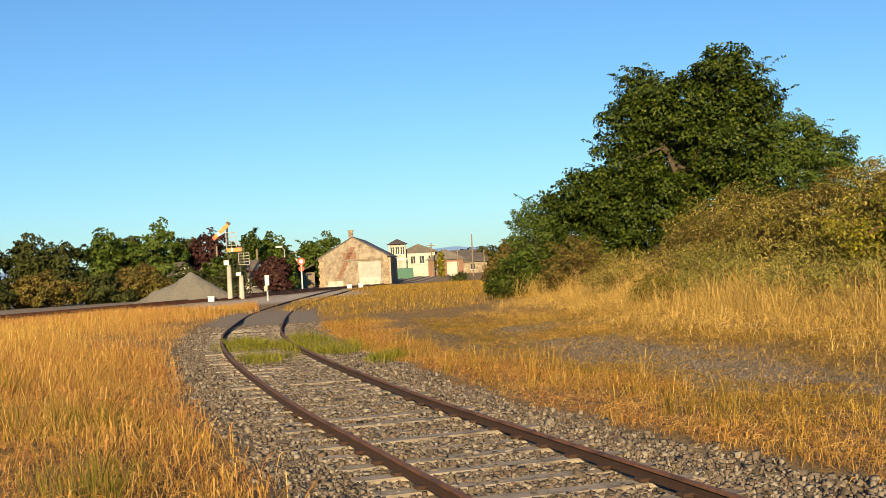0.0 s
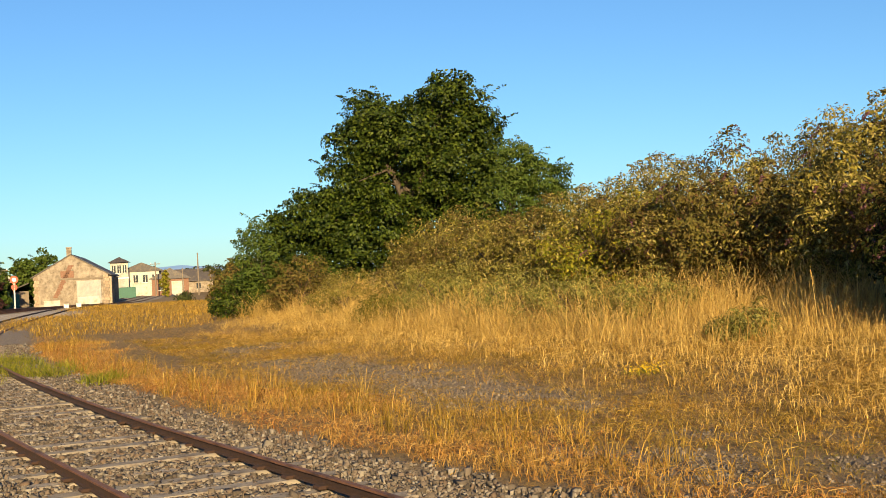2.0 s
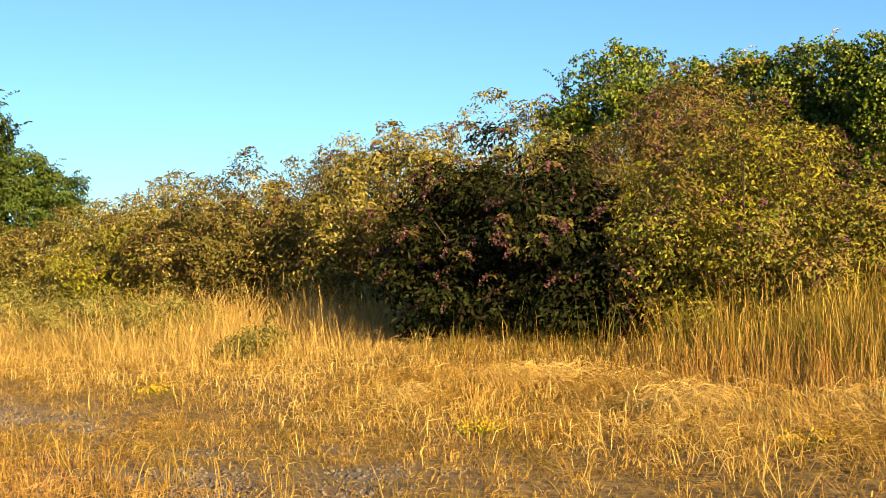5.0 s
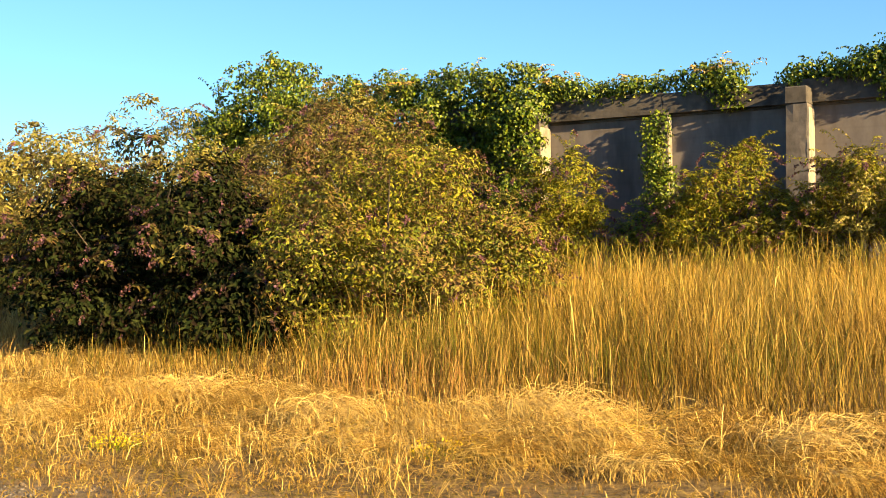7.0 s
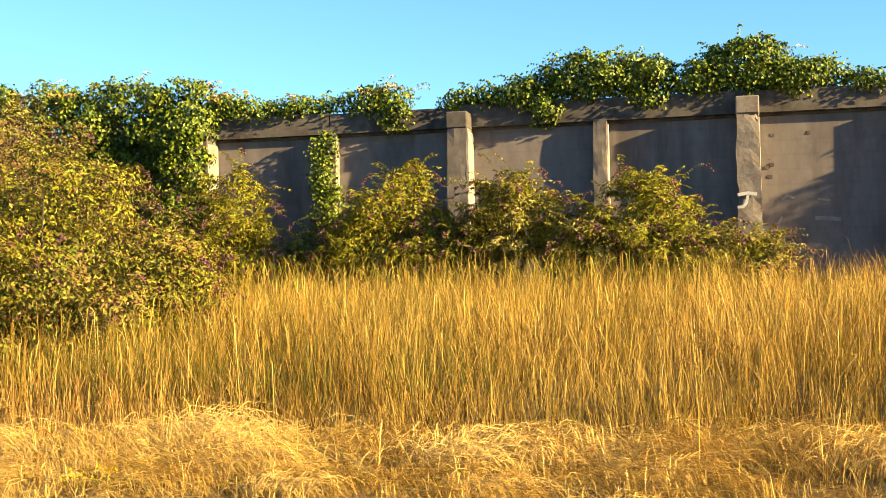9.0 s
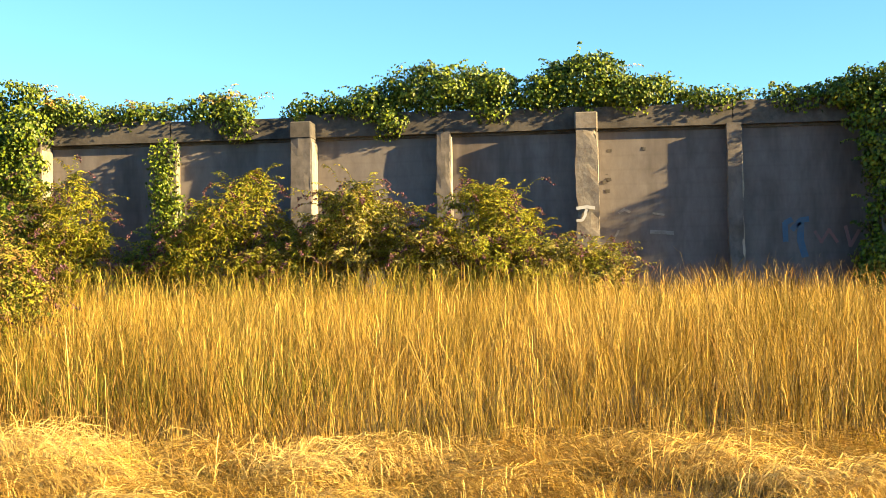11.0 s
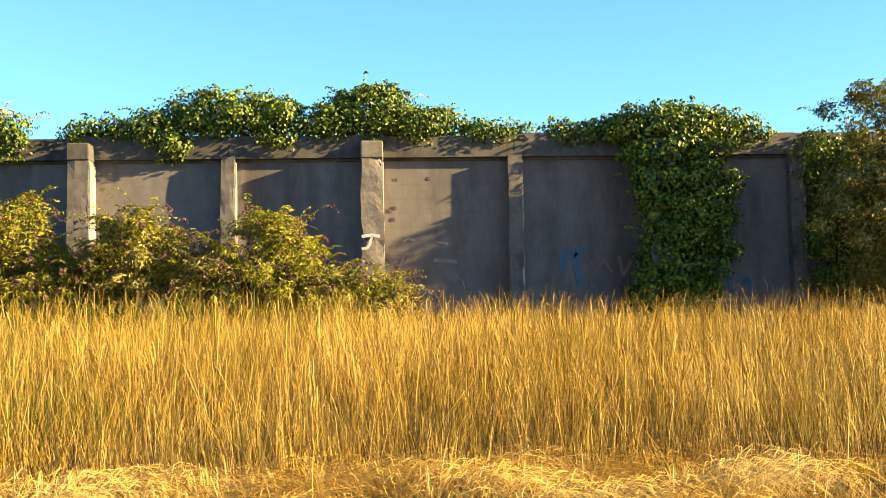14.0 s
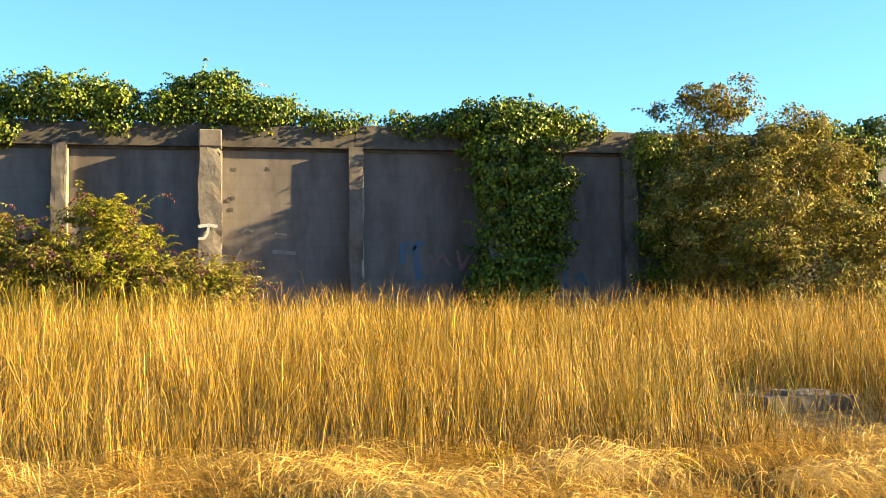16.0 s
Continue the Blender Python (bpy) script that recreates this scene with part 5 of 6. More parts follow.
ob = part("trodden_grass", arc_mesh("trodden_grass", np.stack([x, y, height(x, y) - 0.01], 1), rng.uniform(0.08, 0.26, len(x)), 0.008, rng.uniform(0, 6.28, len(x))), straw_red)
tagged(ob, "trodden russet and straw grass beside the siding", "grass", kind="stuff")
# the field beside the track
x, y = scatter(-13, 1.0, 5.5, 50, 240, lambda x, y: smooth(-1.9, -2.4, off_track(x, y) + 0.3 * fbm(x, y, 0.8, 1.5)) * smooth(0.31, 0.26, -x / np.maximum(y, 1)) * (0.4 + 0.6 * tuft(x, y, 0.55, 3.0)) * smooth(70, 20, y))
red = rng.random(len(x)) < smooth(-7.5, -3.2, off_track(x, y)) * 0.75 + 0.2
hh = (0.38 + 0.35 * tuft(x, y, 1.3, 2.0) + rng.normal(0, 0.1, len(x))).clip(0.12, 1.0)
hh = hh * (0.25 + 0.8 * smooth(-3.0, -5.6, off_track(x, y) + 1.3 * fbm(x, y, 1.2, 7.7))) * (0.75 + 0.25 * smooth(8, 16, y))
lawn("tall_grass", x[~red], y[~red], hh[~red], 0.0065, straw_pale, "tall golden dry grass beside the siding", 0.25, 0.5, 0.45)
lawn("tall_grass", x[red], y[red], hh[red] * 0.85, 0.0065, straw_red, "russet dry grass and dock beside the siding", 0.25, 0.45, 0.5)
# far meadow
x, y = scatter(-6, 28, 47, 112, 60, lambda x, y: (1 - bare(x, y)) * (0.25 + 0.75 * tuft(x, y, 1.5, 3.0)) * (main_side(x, y) > 2.5) * smooth(0.03, 0.05, x / y + 0.012 * (y < 60)) * smooth(0.30, 0.26, x / y))
lawn("meadow_grass", x, y, rng.uniform(0.10, 0.30, len(x)), 0.016, straw, "far dry meadow grass", 0.4, 0.6)
x, y = scatter(-18, 0.5, 48, 70, 75, lambda x, y: (1 - bare(x, y)) * (main_side(x, y) > 2.2) * smooth(0.31, 0.27, -x / y))
lawn("meadow_grass", x, y, rng.uniform(0.2, 0.55, len(x)) * 0.8, 0.013, straw_red, "dry grass up to the main line", 0.3, 0.5)
x, y = scatter(-40, 2, 52, 95, 12, lambda x, y: (1 - bare(x, y)) * (main_side(x, y) < -7))
lawn("meadow_grass", x, y, rng.uniform(0.3, 0.8, len(x)), 0.035, straw_red, "russet grass beyond the main line", 0.3, 0.5)
# green growth on the siding
x, y = scatter(-2, 4, 22, 38, 650, lambda x, y: (0.25 + 0.75 * tuft(x, y, 0.35, 3.0)) * np.maximum.reduce([smooth(1.0, 0.5, np.hypot((x - a) / w, (y - b) / l)) for a, b, w, l in [(0.0, 31.5, 1.05, 3.2), (1.35, 31.0, 0.9, 4.4), (0.4, 26.6, 0.75, 1.8), (2.0, 28.5, 0.9, 2.4), (2.7, 24.5, 0.6, 1.2)]]))
lawn("green_growth", x, y, rng.uniform(0.10, 0.36, len(x)) * (0.4 + 0.8 * tuft(x, y, 0.35, 3.0)), 0.011, grass_green, "bright green grass growing over the siding", 0.5, 0.9)
x, y = scatter(-6, 1, 52, 60, 40, lambda x, y: smooth(1.2, 0.6, np.hypot((x + 2.2) / 2.5, (y - 57) / 2.0)))
lawn("green_growth", x, y, rng.uniform(0.1, 0.25, len(x)), 0.03, grass_green, "green grass patch by the crossing", 0.35, 0.6)

for k, (x, y, r) in enumerate([(9.6, 9.4, 0.35), (10.6, 7.2, 0.5), (10.2, 5.8, 0.4), (9.8, 16.4, 0.4), (11.2, 4.4, 0.35), (12.2, -2.6, 0.4), (11.6, -4.4, 0.35)]):
    a, d = rng.uniform(0, 6.28, 260), r * rng.random(260) ** 0.8
    px, py = x + np.cos(a) * d, y + np.sin(a) * d
    pp = np.stack([px, py, height(px, py) + rng.uniform(0.03, 0.14, 260)], 1)
    ob = thing("ragwort", x, y, float(height(x, y)), "low yellow-flowered ragwort in dry grass", "wildflower", "yellow ragwort")
    many(part("bloom", leaf_mesh("bloom", pp - np.array([[x, y, float(height(x, y))]]), rng.normal(size=(260, 3)) + np.array([[0, 0, 0.8]]), 0.024, 0.02), yellow_flower, ob))
    st = np.stack([px[:120] - x, py[:120] - y, 0 * px[:120]], 1)
    many(part("stalk", blade_mesh("stalk", st, rng.uniform(0.05, 0.15, 120), 0.008), grass_green, ob))

# a broken concrete slab in the grass
sx, sy = 14.5, -7.0
slab = thing("concrete_slab", sx, sy, float(height(sx, sy)) + 0.10, "broken grey concrete slab lying in the grass", "slab", rz=8)
part("slab_body", rough_block(-0.3, -0.62, -0.3, 0.35, 0.62, 0.05, 3, 0.08, 5.0), concrete_cap, slab)
part("slab_lump", rough_block(-0.15, -0.35, 0.054, 0.25, 0.25, 0.11, 2, 0.05, 8.0), concrete_worn, slab)


# ---- the station side ----
def prism(w, l, z0, ze, za, bm=None, over=0.0):
    """A gabled solid: width along x, length along y, eaves ze, ridge za."""
    bm = bm or bmesh.new()
    a, b = -w / 2 - over, w / 2 + over
    prof = [(a, z0), (b, z0), (b, ze), (0, za), (a, ze)]
    f = [bm.verts.new((x, 0, z)) for x, z in prof]
    g = [bm.verts.new((x, l, z)) for x, z in prof]
    bm.faces.new(f)
    bm.faces.new(g[::-1])
    for k in range(5):
        bm.faces.new((f[k], g[k], g[(k + 1) % 5], f[(k + 1) % 5]))
    return bm


def roof_side(w, l, ze, za, sign, thick=0.12, over=0.35):
    bm = bmesh.new()
    s = (za - ze) / (w / 2)
    x0, x1 = 0.0, sign * (w / 2 + over)
    z0, z1 = za + 0.02, za - s * (w / 2 + over) + 0.02
    v = [bm.verts.new(p) for p in [(x0, -0.15, z0), (x1, -0.15, z1), (x1, l + 0.15, z1), (x0, l + 0.15, z0), (x0, -0.15, z0 + thick), (x1, -0.15, z1 + thick), (x1, l + 0.15, z1 + thick), (x0, l + 0.15, z0 + thick)]]
    for f in [(0, 1, 2, 3), (4, 7, 6, 5), (0, 4, 5, 1), (1, 5, 6, 2), (2, 6, 7, 3), (3, 7, 4, 0)]:
        bm.faces.new([v[i] for i in f])
    return bm


shed = thing("goods_shed", 12.95, 149.6, -0.55, "old stone goods shed with a slate roof and whitewashed gable", "shed", rz=-9)
part("wall", prism(8.4, 26, -0.3, 3.55, 5.95), stone_wall, shed)
for s in (-1, 1):
    part("roof", roof_side(8.4, 26, 3.55, 5.95, s), slate, shed)
chim = part("chimney", box(-0.45, 0.1, 5.7, 0.1, 0.75, 6.75, 0.03), stone_wall, shed)
part("chimney_cap", box(-0.52, 0.04, 6.75, 0.17, 0.81, 6.88, 0.02), stone_block, chim)
part("sheet_door", box(0.55, -0.06, 0.2, 3.35, 0.04, 2.9, 0.02), corrugated, shed, "large pale sheeted doorway")
for k in range(14):
    part("sheet_rib", box(0.60 + k * 0.195, -0.09, 0.25, 0.68 + k * 0.195, -0.064, 2.85), corrugated, shed)
part("whitewash_patch", rough_block(0.7, -0.13, 0.05, 3.1, -0.095, 1.0, 3, 0.02, 3.0), whitewash, shed, "patch of whitewash")
part("whitewash_patch", rough_block(-3.2, -0.05, 0.0, -1.4, 0.02, 0.7, 5, 0.16, 6.0), whitewash, shed, "patch of whitewash")
scar = bmesh.new()
for k in range(18):
    box(-2.1 + k * 0.105, -0.05, 1.0 + k * 0.21, -1.6 + k * 0.105 + 0.06 * (k % 3), 0.03, 1.2 + k * 0.21, 0.01, scar)
part("brick_scar", scar, brick_red, shed, "slanting red brick scar")
part("blocked_opening", box(-1.2, -0.05, 3.3, 0.3, 0.03, 4.1, 0.02), brick_red, shed, "bricked-up opening")
part("lintel", box(-1.4, -0.07, 3.05, 3.5, 0.035, 3.25, 0.02), timber, shed)
for k in range(7):
    part("side_opening", box(4.14, 1.2 + k * 3.5, 0.3, 4.24, 3.2 + k * 3.5, 3.0, 0.02), black_iron if k % 2 else whitewash, shed)
    part("buttress", box(4.2, 0.2 + k * 3.5, -0.2, 4.55, 0.8 + k * 3.5, 3.3, 0.03), stone_block, shed)
quoin_me = as_mesh("quoin", box(-0.28, -0.05, 0, 0.28, 0.1, 0.36, 0.02))
for k in range(9):
    for sx_ in (-3.95, 3.95):
        part("quoin", quoin_me, stone_block, shed).matrix_basis = pose(sx_ + (0.08 if k % 2 else -0.08), 0.0, 0.05 + k * 0.385)


def window(w, h, parent, x, y, z, rz=0, frame_mat=None):
    f = part("window", box(-w / 2, -0.05, 0, w / 2, 0.04, h, 0.01), dark_glass, parent)
    f.matrix_basis = pose(x, y, z, 0, 0, rz)
    part("sill", box(-w / 2 - 0.1, -0.14, -0.1, w / 2 + 0.1, 0.05, -0.005), white_paint, f)
    part("glazing_bar", box(-0.03, -0.075, 0, 0.03, -0.052, h), white_paint, f)
    return f


station = thing("station_building", 28.6, 218, -0.6, "pale rendered station building with a hipped-roof tower", "building", rz=-8)
part("wall", box(-1.0, 0, -0.4, 5.0, 30, 4.4, 0.02), whitewash, station)
part("tower", box(-3.2, -2, -0.4, -0.2, 2, 6.0, 0.02), render_grey, station)
bm = bmesh.new()
b4 = [bm.verts.new(p) for p in [(-3.6, -2.5, 6.0), (0.2, -2.5, 6.0), (0.2, 2.5, 6.0), (-3.6, 2.5, 6.0)]]
ap = bm.verts.new((-1.7, 0, 7.0))
bm.faces.new(b4[::-1])
for k in range(4):
    bm.faces.new((b4[k], b4[(k + 1) % 4], ap))
part("roof", bm, slate, station)
part("roof", prism(7.2, 30.4, 4.3, 4.5, 5.9), slate, station).matrix_basis = pose(2.0, -0.2, 0)
for k in range(3):
    window(0.6, 1.3, station, -2.6 + k * 0.9, -2.03, 4.2)
for k in range(3):
    window(0.8, 1.3, station, 1.0 + k * 1.6, -0.03, 2.4)
part("string_course", box(-3.3, -2.06, 3.2, -0.1, -2.004, 3.4), white_paint, station)

cabin = thing("signal_cabin", 33.4, 205, -0.6, "red and white signal cabin with a grey pitched roof", "building", rz=-10)
part("wall", box(-3.0, 0, -0.4, 3.0, 6, 2.8, 0.02), brick_red, cabin)
part("wall_panel", box(0.2, -0.1, -0.3, 2.2, -0.004, 2.4, 0.02), whitewash, cabin)
part("roof", prism(6.8, 6.6, 2.8, 2.9, 4.6), slate, cabin).matrix_basis = pose(0, -0.3, 0)
window(1.0, 1.2, cabin, -1.4, -0.03, 1.0)
low_house = thing("low_building", 37.5, 236, -0.6, "long low building with a brown roof", "building", rz=-8)
part("wall", box(-7, 0, -0.4, 9, 7, 2.3, 0.02), stone_wall, low_house)
rb = prism(8.0, 16.6, 2.2, 2.3, 4.6)
part("roof", rb, slate, low_house).matrix_basis = pose(9.3, 3.5, 0, 0, 0, 90)
for k in range(5):
    window(0.8, 1.1, low_house, -5 + k * 2.8, -0.03, 0.7)

container = thing("green_container", 25.2, 196, -0.6, "dark green steel container beside the platform", "container", rz=-8)
part("body", box(-1.35, 0, 0.0, 1.35, 2.2, 1.75, 0.03), green_paint, container)
for k in range(5):
    part("rib", box(-1.25 + k * 0.53, -0.05, 0.1, -1.0 + k * 0.53, -0.004, 1.65), green_paint, container)
shelter = thing("lean_to_shelter", 7.4, 152, -0.5, "low dark-roofed lean-to beside the shed", "shelter")
part("wall", box(-1.6, 0, -0.2, 0.9, 3, 1.9, 0.02), timber, shelter)
rf = box(-2.0, -0.3, 0, 1.0, 3.4, 0.1, 0.02)
part("roof", rf, slate, shelter).matrix_basis = pose(0, 0, 2.4, 0, -22, 0)
part("green_screen", box(-3.2, -0.6, 0, -0.2, -0.45, 1.6, 0.02), green_paint, shelter)


def house(x, y, w, l, ze, za, wall, roof, rz, label):
    z = float(height(x, y))
    h = thing("house", x, y, z - 0.2, label, "house", rz=rz)
    part("wall", prism(w, l, -0.3, ze, za), wall, h)
    for s in (-1, 1):
        part("roof", roof_side(w, l, ze, za, s), roof, h)
    window(0.9, 1.1, h, -w * 0.2, -0.03, ze * 0.45)
    window(0.9, 1.1, h, w * 0.22, -0.03, ze * 0.45)
    part("chimney", box(-0.35, l * 0.4, za - 0.3, 0.35, l * 0.4 + 0.7, za + 0.9, 0.02), brick_red, h)
    return h


house(1.2, 126, 4.2, 6, 2.0, 3.4, render_grey, slate, 62, "small grey house with a dark slate roof among trees")
house(-6.3, 128, 4, 6, 2.3, 3.6, whitewash, slate, 50, "white-gabled bungalow half hidden by trees")
house(5.0, 175, 7, 9, 3.6, 5.8, whitewash, slate, 30, "white house behind the trees")
house(18.5, 255, 9, 12, 4.2, 6.6, render_grey, slate, 15, "grey house beyond the station")


# signals
def signal(x, y, h, droop, reach, label, arm_mat, tip_mat):
    s = thing("semaphore_signal", x, y, float(height(x, y)), label, "railway signal", "semaphore signals")
    part("post", tube([(0, 0, -0.2), (0, 0, h * 0.40), (0, 0, h * 0.45)], [0.19, 0.15, 0.13], 8), post_concrete, s, "pale concrete lower post")
    part("mast", tube([(0, 0, h * 0.43), (0, 0, h)], [0.075, 0.06], 8), black_iron, s)
    part("finial", tube([(0, 0, h), (0, 0, h + 0.1), (0, 0, h + 0.2)], [0.07, 0.05, 0.015], 8), render_grey, s)
    arm = part("arm", box(-reach, -0.03, -0.13, 0.12, 0.0, 0.13, 0.01), arm_mat, s, "painted semaphore arm")
    arm.matrix_basis = pose(0, -0.12, h - 0.25, 0, -droop, 0)
    part("arm_stripe", box(-reach * 0.78, -0.036, -0.13, -reach * 0.62, -0.031, 0.13), white_paint, arm)
    part("arm_tip", box(-reach - 0.15, -0.035, -0.13, -reach - 0.004, 0.0, 0.13), tip_mat, arm)
    part("spectacle", tube([(0.2, -0.02, 0.0), (0.2, 0.04, 0.0)], [0.12, 0.12], 10), black_iron, arm)
    cage = part("platform", box(-0.1, -0.3, h * 0.645, 0.62, 0.3, h * 0.655, 0.004), render_grey, s)
    for q in (0.70, 0.755, 0.81, 0.865):
        bm = bmesh.new()
        for a, b in [((-0.1, -0.3), (0.6, -0.3)), ((-0.1, 0.3), (0.6, 0.3)), ((0.6, -0.3), (0.6, 0.3))]:
            tube([(a[0], a[1], h * q), (b[0], b[1], h * q)], [0.02, 0.02], 5, bm)
        part("guard_rail", bm, render_grey, cage)
    for a, b in [(-0.1, -0.3), (0.6, -0.3), (-0.1, 0.3), (0.6, 0.3), (0.25, -0.3)]:
        part("guard_post", tube([(a, b, h * 0.65), (a, b, h * 0.87)], [0.02, 0.02], 5), render_grey, cage)
    lad = part("ladder", tube([(0.3, 0.3, 0), (0.3, 0.25, h * 0.65)], [0.02, 0.02], 5), black_iron, s)
    part("ladder_stile", tube([(0.58, 0.3, 0), (0.58, 0.25, h * 0.65)], [0.02, 0.02], 5), black_iron, lad)
    for k in range(int(h * 0.65 / 0.3)):
        part("rung", tube([(0.3, 0.29, 0.3 + k * 0.3), (0.58, 0.29, 0.3 + k * 0.3)], [0.014, 0.014], 5), black_iron, lad)
    part("number_plate", box(-0.33, -0.2, h * 0.45, 0.0, -0.17, h * 0.51, 0.01), white_paint, s, "plain white plate")
    return s


signal(-1.15, 85.4, 5.35, 42, 1.15, "tall semaphore signal with its orange arm lowered", orange_paint, red_paint)
signal(-0.35, 84.0, 3.65, 0, 0.72, "shorter semaphore signal with a level orange arm", orange_paint, orange_paint)
dwarf = thing("ground_signal", 1.25, 77.0, 0.0, "small pale ground signal on a post", "railway signal")
part("post", tube([(0, 0, -0.1), (0, 0, 1.1)], [0.06, 0.05], 8), render_grey, dwarf)
part("box", box(-0.13, -0.12, 0.95, 0.13, 0.12, 1.6, 0.03), white_paint, dwarf)
part("hood", box(-0.2, -0.16, 0.6, 0.02, 0.12, 0.945, 0.03), render_grey, dwarf)
cross_signal = thing("banner_signal", 6.0, 136, -0.3, "round red and white signal disc on a white post", "railway signal")
part("post", tube([(0, 0, -0.2), (0, 0, 3.2)], [0.1, 0.08], 8), white_paint, cross_signal)
part("disc", tube([(0, -0.08, 3.0), (0, 0.0, 3.0)], [0.42, 0.42], 16), red_paint, cross_signal)
part("disc", tube([(0, -0.08, 2.2), (0, 0.0, 2.2)], [0.32, 0.32], 16), red_paint, cross_signal)
part("disc_face", tube([(0, -0.12, 3.0), (0, -0.085, 3.0)], [0.22, 0.22], 14), white_paint, cross_signal)
for k, (x, y) in enumerate([(-2.3, 80.2), (8.6, 104.5), (9.9, 108)]):
    pm = thing("point_lever_box", x, y, float(height(x, y)), "small white lineside box by the rails", "lineside box", "lineside boxes")
    part("body", box(-0.2, -0.16, 0.0, 0.2, 0.16, 0.34, 0.03), white_paint, pm)
    part("lid", box(-0.23, -0.19, 0.344, 0.23, 0.19, 0.40, 0.02), white_paint, pm)


def pole(x, y, h, label, arms=1, material=None):
    z = float(height(x, y))
    p = thing("telegraph_pole", x, y, z, label, "pole", "poles by the line")
    part("mast", tube([(0, 0, -0.3), (0, 0, h)], [0.13, 0.09], 8), material or timber, p)
    for k in range(arms):
        c = part("crossarm", box(-0.8, -0.06, h - 0.4 - k * 0.5, 0.8, 0.06, h - 0.28 - k * 0.5, 0.01), timber, p)
        for s in (-0.65, 0.65):
            part("insulator", tube([(s, 0, h - 0.275 - k * 0.5), (s, 0, h - 0.13 - k * 0.5)], [0.045, 0.03], 6), white_paint, c)
    return p


for x, y, h, a in [(35.3, 190, 6.6, 0), (33.4, 193, 4.4, 0), (36.4, 186, 4.0, 0), (30.3, 200, 5.6, 1), (5.2, 150, 4.8, 1), (8.6, 160, 5.0, 1), (-2.9, 128, 5.0, 0), (1.2, 131, 4.6, 0)]:
    pole(x, y, h, "slim grey pole beside the railway", a)
lamp = thing("street_lamp", 4.0, 128, -0.3, "grey street lamp with an angled white head", "street lamp")
part("mast", tube([(0, 0, -0.2), (0, 0, 4.2), (-0.3, 0, 4.6)], [0.07, 0.05, 0.04], 7), render_grey, lamp)
part("head", box(-0.9, -0.12, 4.5, -0.2, 0.12, 4.68, 0.03), white_paint, lamp)

# stone chippings heap
heap = bmesh.new()
bmesh.ops.create_grid(heap, x_segments=46, y_segments=30, size=1.0)
for v in heap.verts:
    x, y = v.co.x * 4.0, v.co.y * 2.6
    r = math.hypot(x / 3.3, y / 2.1)
    z = max(0.0, 1.0 - r) * 2.15 + max(0.0, 1 - math.hypot((x + 2.9) / 1.6, y / 1.4)) * 0.55
    v.co = Vector((x, y, z * (1 + 0.06 * noise.noise(Vector((x * 2, y * 2, 1)))) + 0.06 * noise.noise(Vector((x * 3, y * 3, 5))) - 0.06))
heap_ob = thing("gravel_heap", -3.95, 90.5, 0.0, "conical heap of grey stone chippings by the line", "gravel heap")
part("mound", heap, gravel_pile_mat, heap_ob)

# hedge and trees beyond the main line
for k, (x, y, r, h) in enumerate([(-24, 92, 3.2, 2.7), (-19.5, 94, 3.2, 2.6), (-15.4, 96, 3.0, 2.7), (-11.6, 98, 2.8, 2.6), (-8.3, 100, 2.5, 2.8), (-1.6, 101, 1.8, 2.2), (-28.5, 90, 3, 2.8), (-5.2, 106, 2.4, 2.7), (-9.5, 108, 2.4, 3.2)]):
    shrub("hedge_bush", x, y, r, 1.8, h, 4600, leaf_far if k % 2 else leaf_russet, "brownish green hedge bush beyond the main line", "bush", (0.26, 0.17), 10, 0.6, 0, 200 + k, puff=0.45, group="hedge beyond the line", clumps=60)
for k, (x, y, h, w, m, lab) in enumerate([
    (-26.5, 126, 6.5, 3.4, leaf_far, "broad green tree beyond the line"), (-21.5, 128, 7.4, 2.4, leaf_far, "olive-green tree beyond the line"), (-18.5, 126, 6.6, 2.8, leaf_far, "broad green tree beyond the line"),
    (-14.4, 129, 7.6, 2.0, leaf_bright, "round-headed green tree beyond the line"), (-12.2, 132, 6.8, 2.2, leaf_far, "bushy green tree beyond the main line"), (-9.0, 129, 8.4, 2.6, leaf_bright, "tall conical green tree beyond the line"),
    (-6.4, 136, 6.6, 1.4, leaf_far, "slender grey-green tree among houses"), (-4.0, 134, 7.2, 2.0, leaf_copper, "dark copper-leaved tree among houses"), (-1.9, 125, 5.0, 1.9, leaf_tree, "dark green tree behind the signals"),
    (0.3, 134, 6.4, 1.8, leaf_tree, "dark green tree behind the signals"), (2.8, 140, 6.4, 2.4, leaf_bright, "rounded green tree behind the signals"), (2.6, 122, 3.4, 1.3, leaf_copper, "small copper-leaved tree among the houses"), (3.6, 124, 2.8, 1.0, leaf_bright, "low green tree by the line"),
    (8.0, 156, 6.0, 2.2, leaf_bright, "rounded green tree standing beside the stone shed"), (11.0, 172, 8.0, 2.4, leaf_bright, "green tree behind the shed"), (4.2, 152, 5.2, 1.6, leaf_far, "rounded green tree standing beside the stone shed"), (-30, 124, 7, 3.4, leaf_far, "broad green tree beyond the line")]):
    tree(x, y, h, [(0, 0, h * 0.52, w, w, h * 0.34), (0.2 * w, 0, h * 0.75, w * 0.55, w * 0.55, h * 0.24), (-0.4 * w, -0.2, h * 0.42, w * 0.7, w * 0.7, h * 0.3), (0.3 * w, -0.3, h * 0.3, w * 0.8, w * 0.8, h * 0.24)], 3500, m, lab, (0.40, 0.28), 0.62, 0.16, 300 + k, "trees beyond the line", 70)
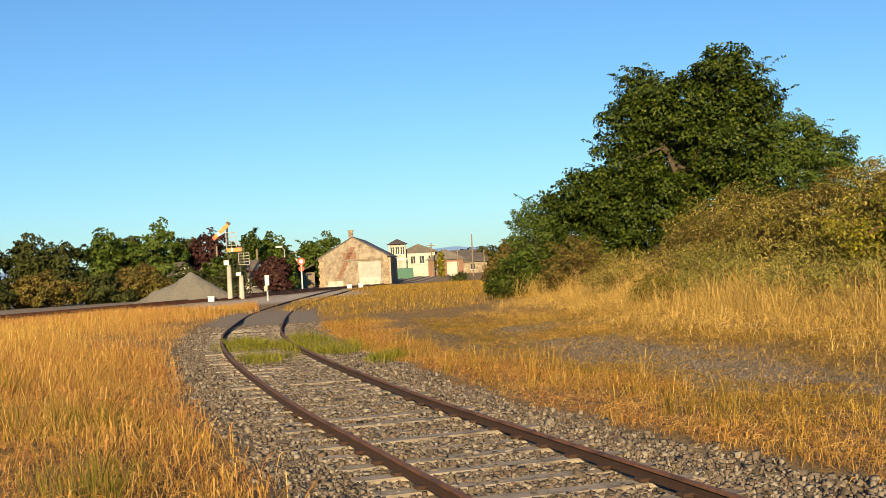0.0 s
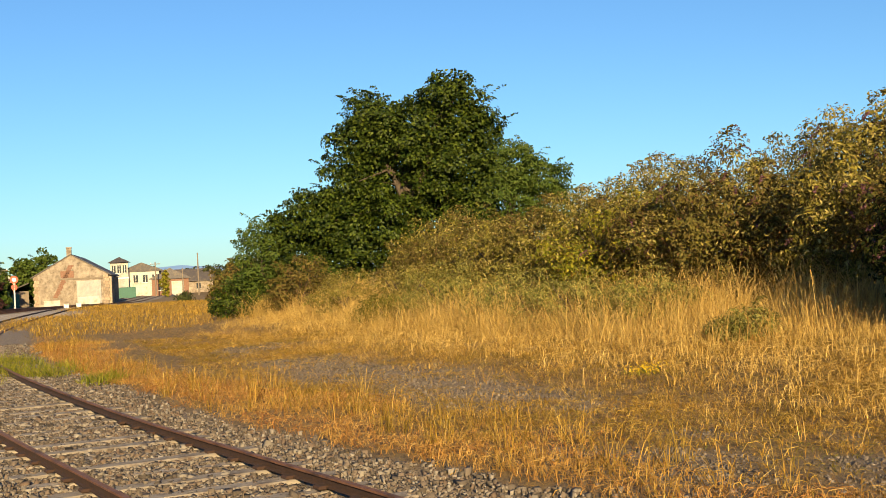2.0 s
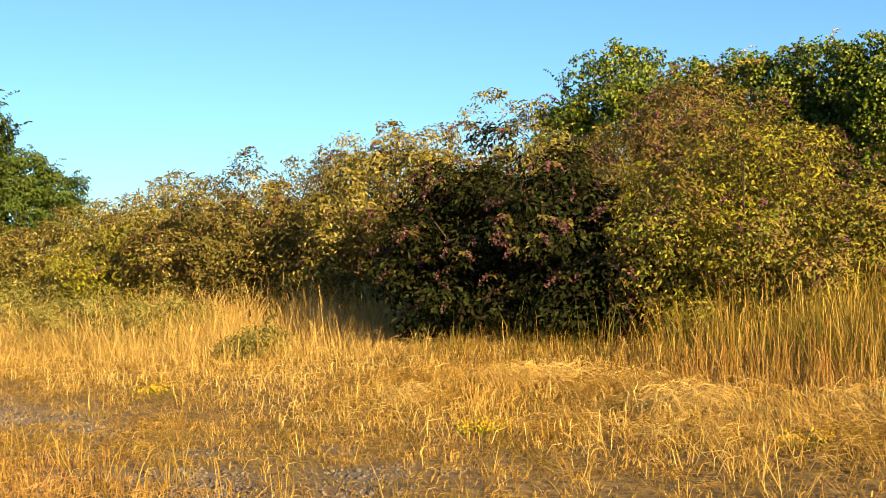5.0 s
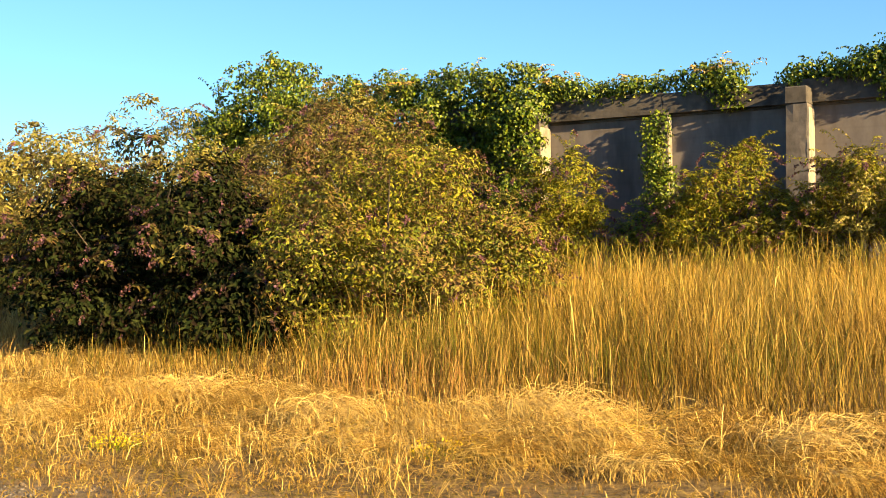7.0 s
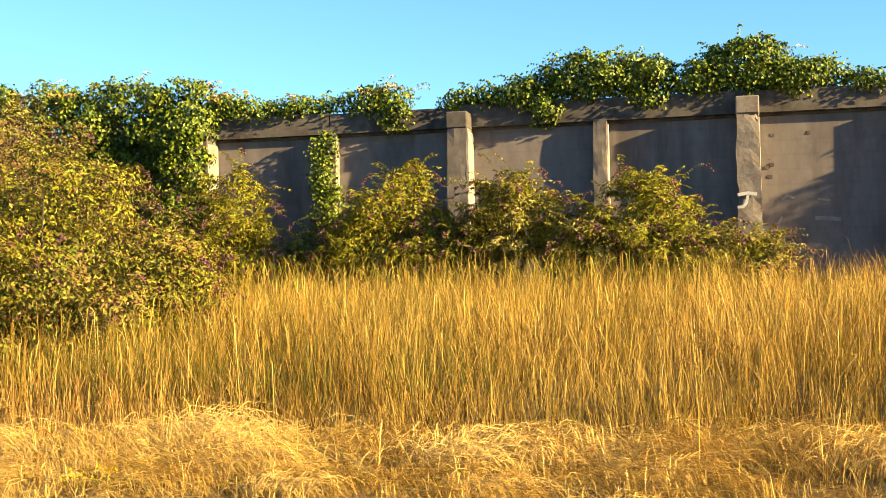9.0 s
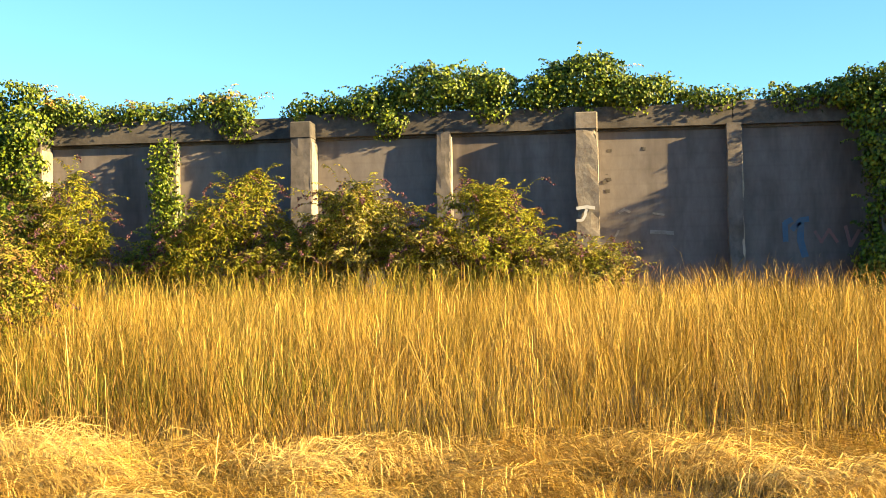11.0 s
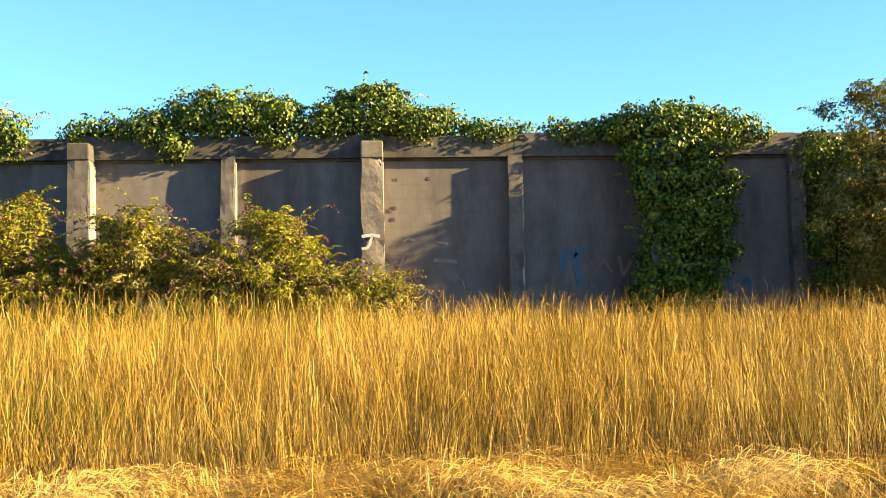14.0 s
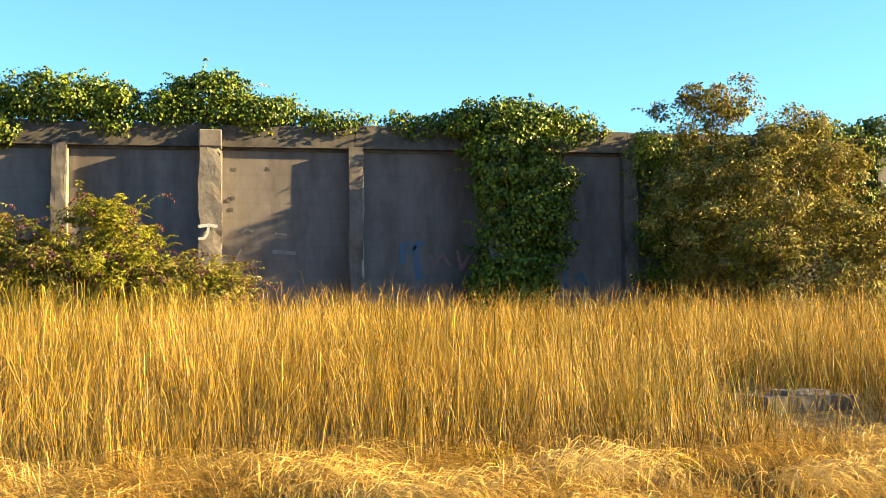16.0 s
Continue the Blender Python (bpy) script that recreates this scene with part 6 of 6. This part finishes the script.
for k, (x, y, h, w) in enumerate([(46, 240, 6, 3.5), (51, 238, 6.5, 4), (56, 236, 6, 4), (40, 300, 8, 6), (58, 255, 7, 5), (50, 205, 4.5, 2.2), (64, 240, 7, 5)]):
    tree(x, y, h, [(0, 0, h * 0.5, w, w, h * 0.36), (0.3 * w, 0, h * 0.6, w * 0.6, w * 0.6, h * 0.3), (-0.4 * w, 0, h * 0.35, w * 0.8, w * 0.8, h * 0.3)], 1800, leaf_far, "distant green tree beyond the station", (0.6, 0.4), 0.9, 0.18, 400 + k, "distant trees", 50)
poplar = thing("conifer_shrub", 30.5, 192, -0.6, "slim yellow-green conifer by the platform", "shrub")
p, w = cloud([(0, 0, 2.0, 0.65, 0.65, 2.0), (0, 0, 3.2, 0.35, 0.35, 1.2)], 2200, 0.25, 0.2)
part("leaves", leaf_mesh("leaves", p, w, 0.22, 0.14), leaf_yellow, poplar)
part("trunk", tube([(0, 0, -0.1), (0, 0, 3.5)], [0.08, 0.03], 6), bark, poplar)
shrub("rail_bush", 22.3, 128, 0.9, 0.8, 0.9, 900, leaf_far, "small dark bush in the far dry grass", "bush", (0.28, 0.16), 0, 0.5, 0, 33, puff=0.4, clumps=20)

# woods and hills on the skyline
def skyline(name, dist, a0, a1, base, seed, material, label, amp, step=0.25):
    verts, faces = [], []
    ang = np.arange(a0, a1, step)
    for i, a in enumerate(ang):
        x, y = dist * math.sin(radians(a)), dist * math.cos(radians(a))
        h = base + amp * (0.6 * math.sin(a * 0.55 + seed) + 0.3 * math.sin(a * 1.7 + seed * 2) + 0.1 * math.sin(a * 5.1 + seed) + 0.06 * noise.noise(Vector((a * 3, seed, 0))))
        h = max(h, 1.0)
        verts += [(x, y, -4), (x * 1.03, y * 1.03, h * 0.7), (x * 1.12, y * 1.12, h), (x * 1.3, y * 1.3, -4)]
        if i:
            o = (i - 1) * 4
            faces += [(o + k, o + k + 1, o + 5 + k, o + 4 + k) for k in range(3)]
    m = bpy.data.meshes.new(name)
    m.from_pydata(verts, [], faces)
    for poly in m.polygons:
        poly.use_smooth = True
    return tagged(part(name, m, material), label, "backdrop", kind="structure")


skyline("backdrop", 2600, -40, 60, 30, 2.2, hill_mat, "hills on the horizon glowing in painted blue haze", 8)
skyline("backdrop", 420, -60, 130, 2.6, 4.0, far_wood_mat, "dark far woods on the horizon", 1.2, 0.4)
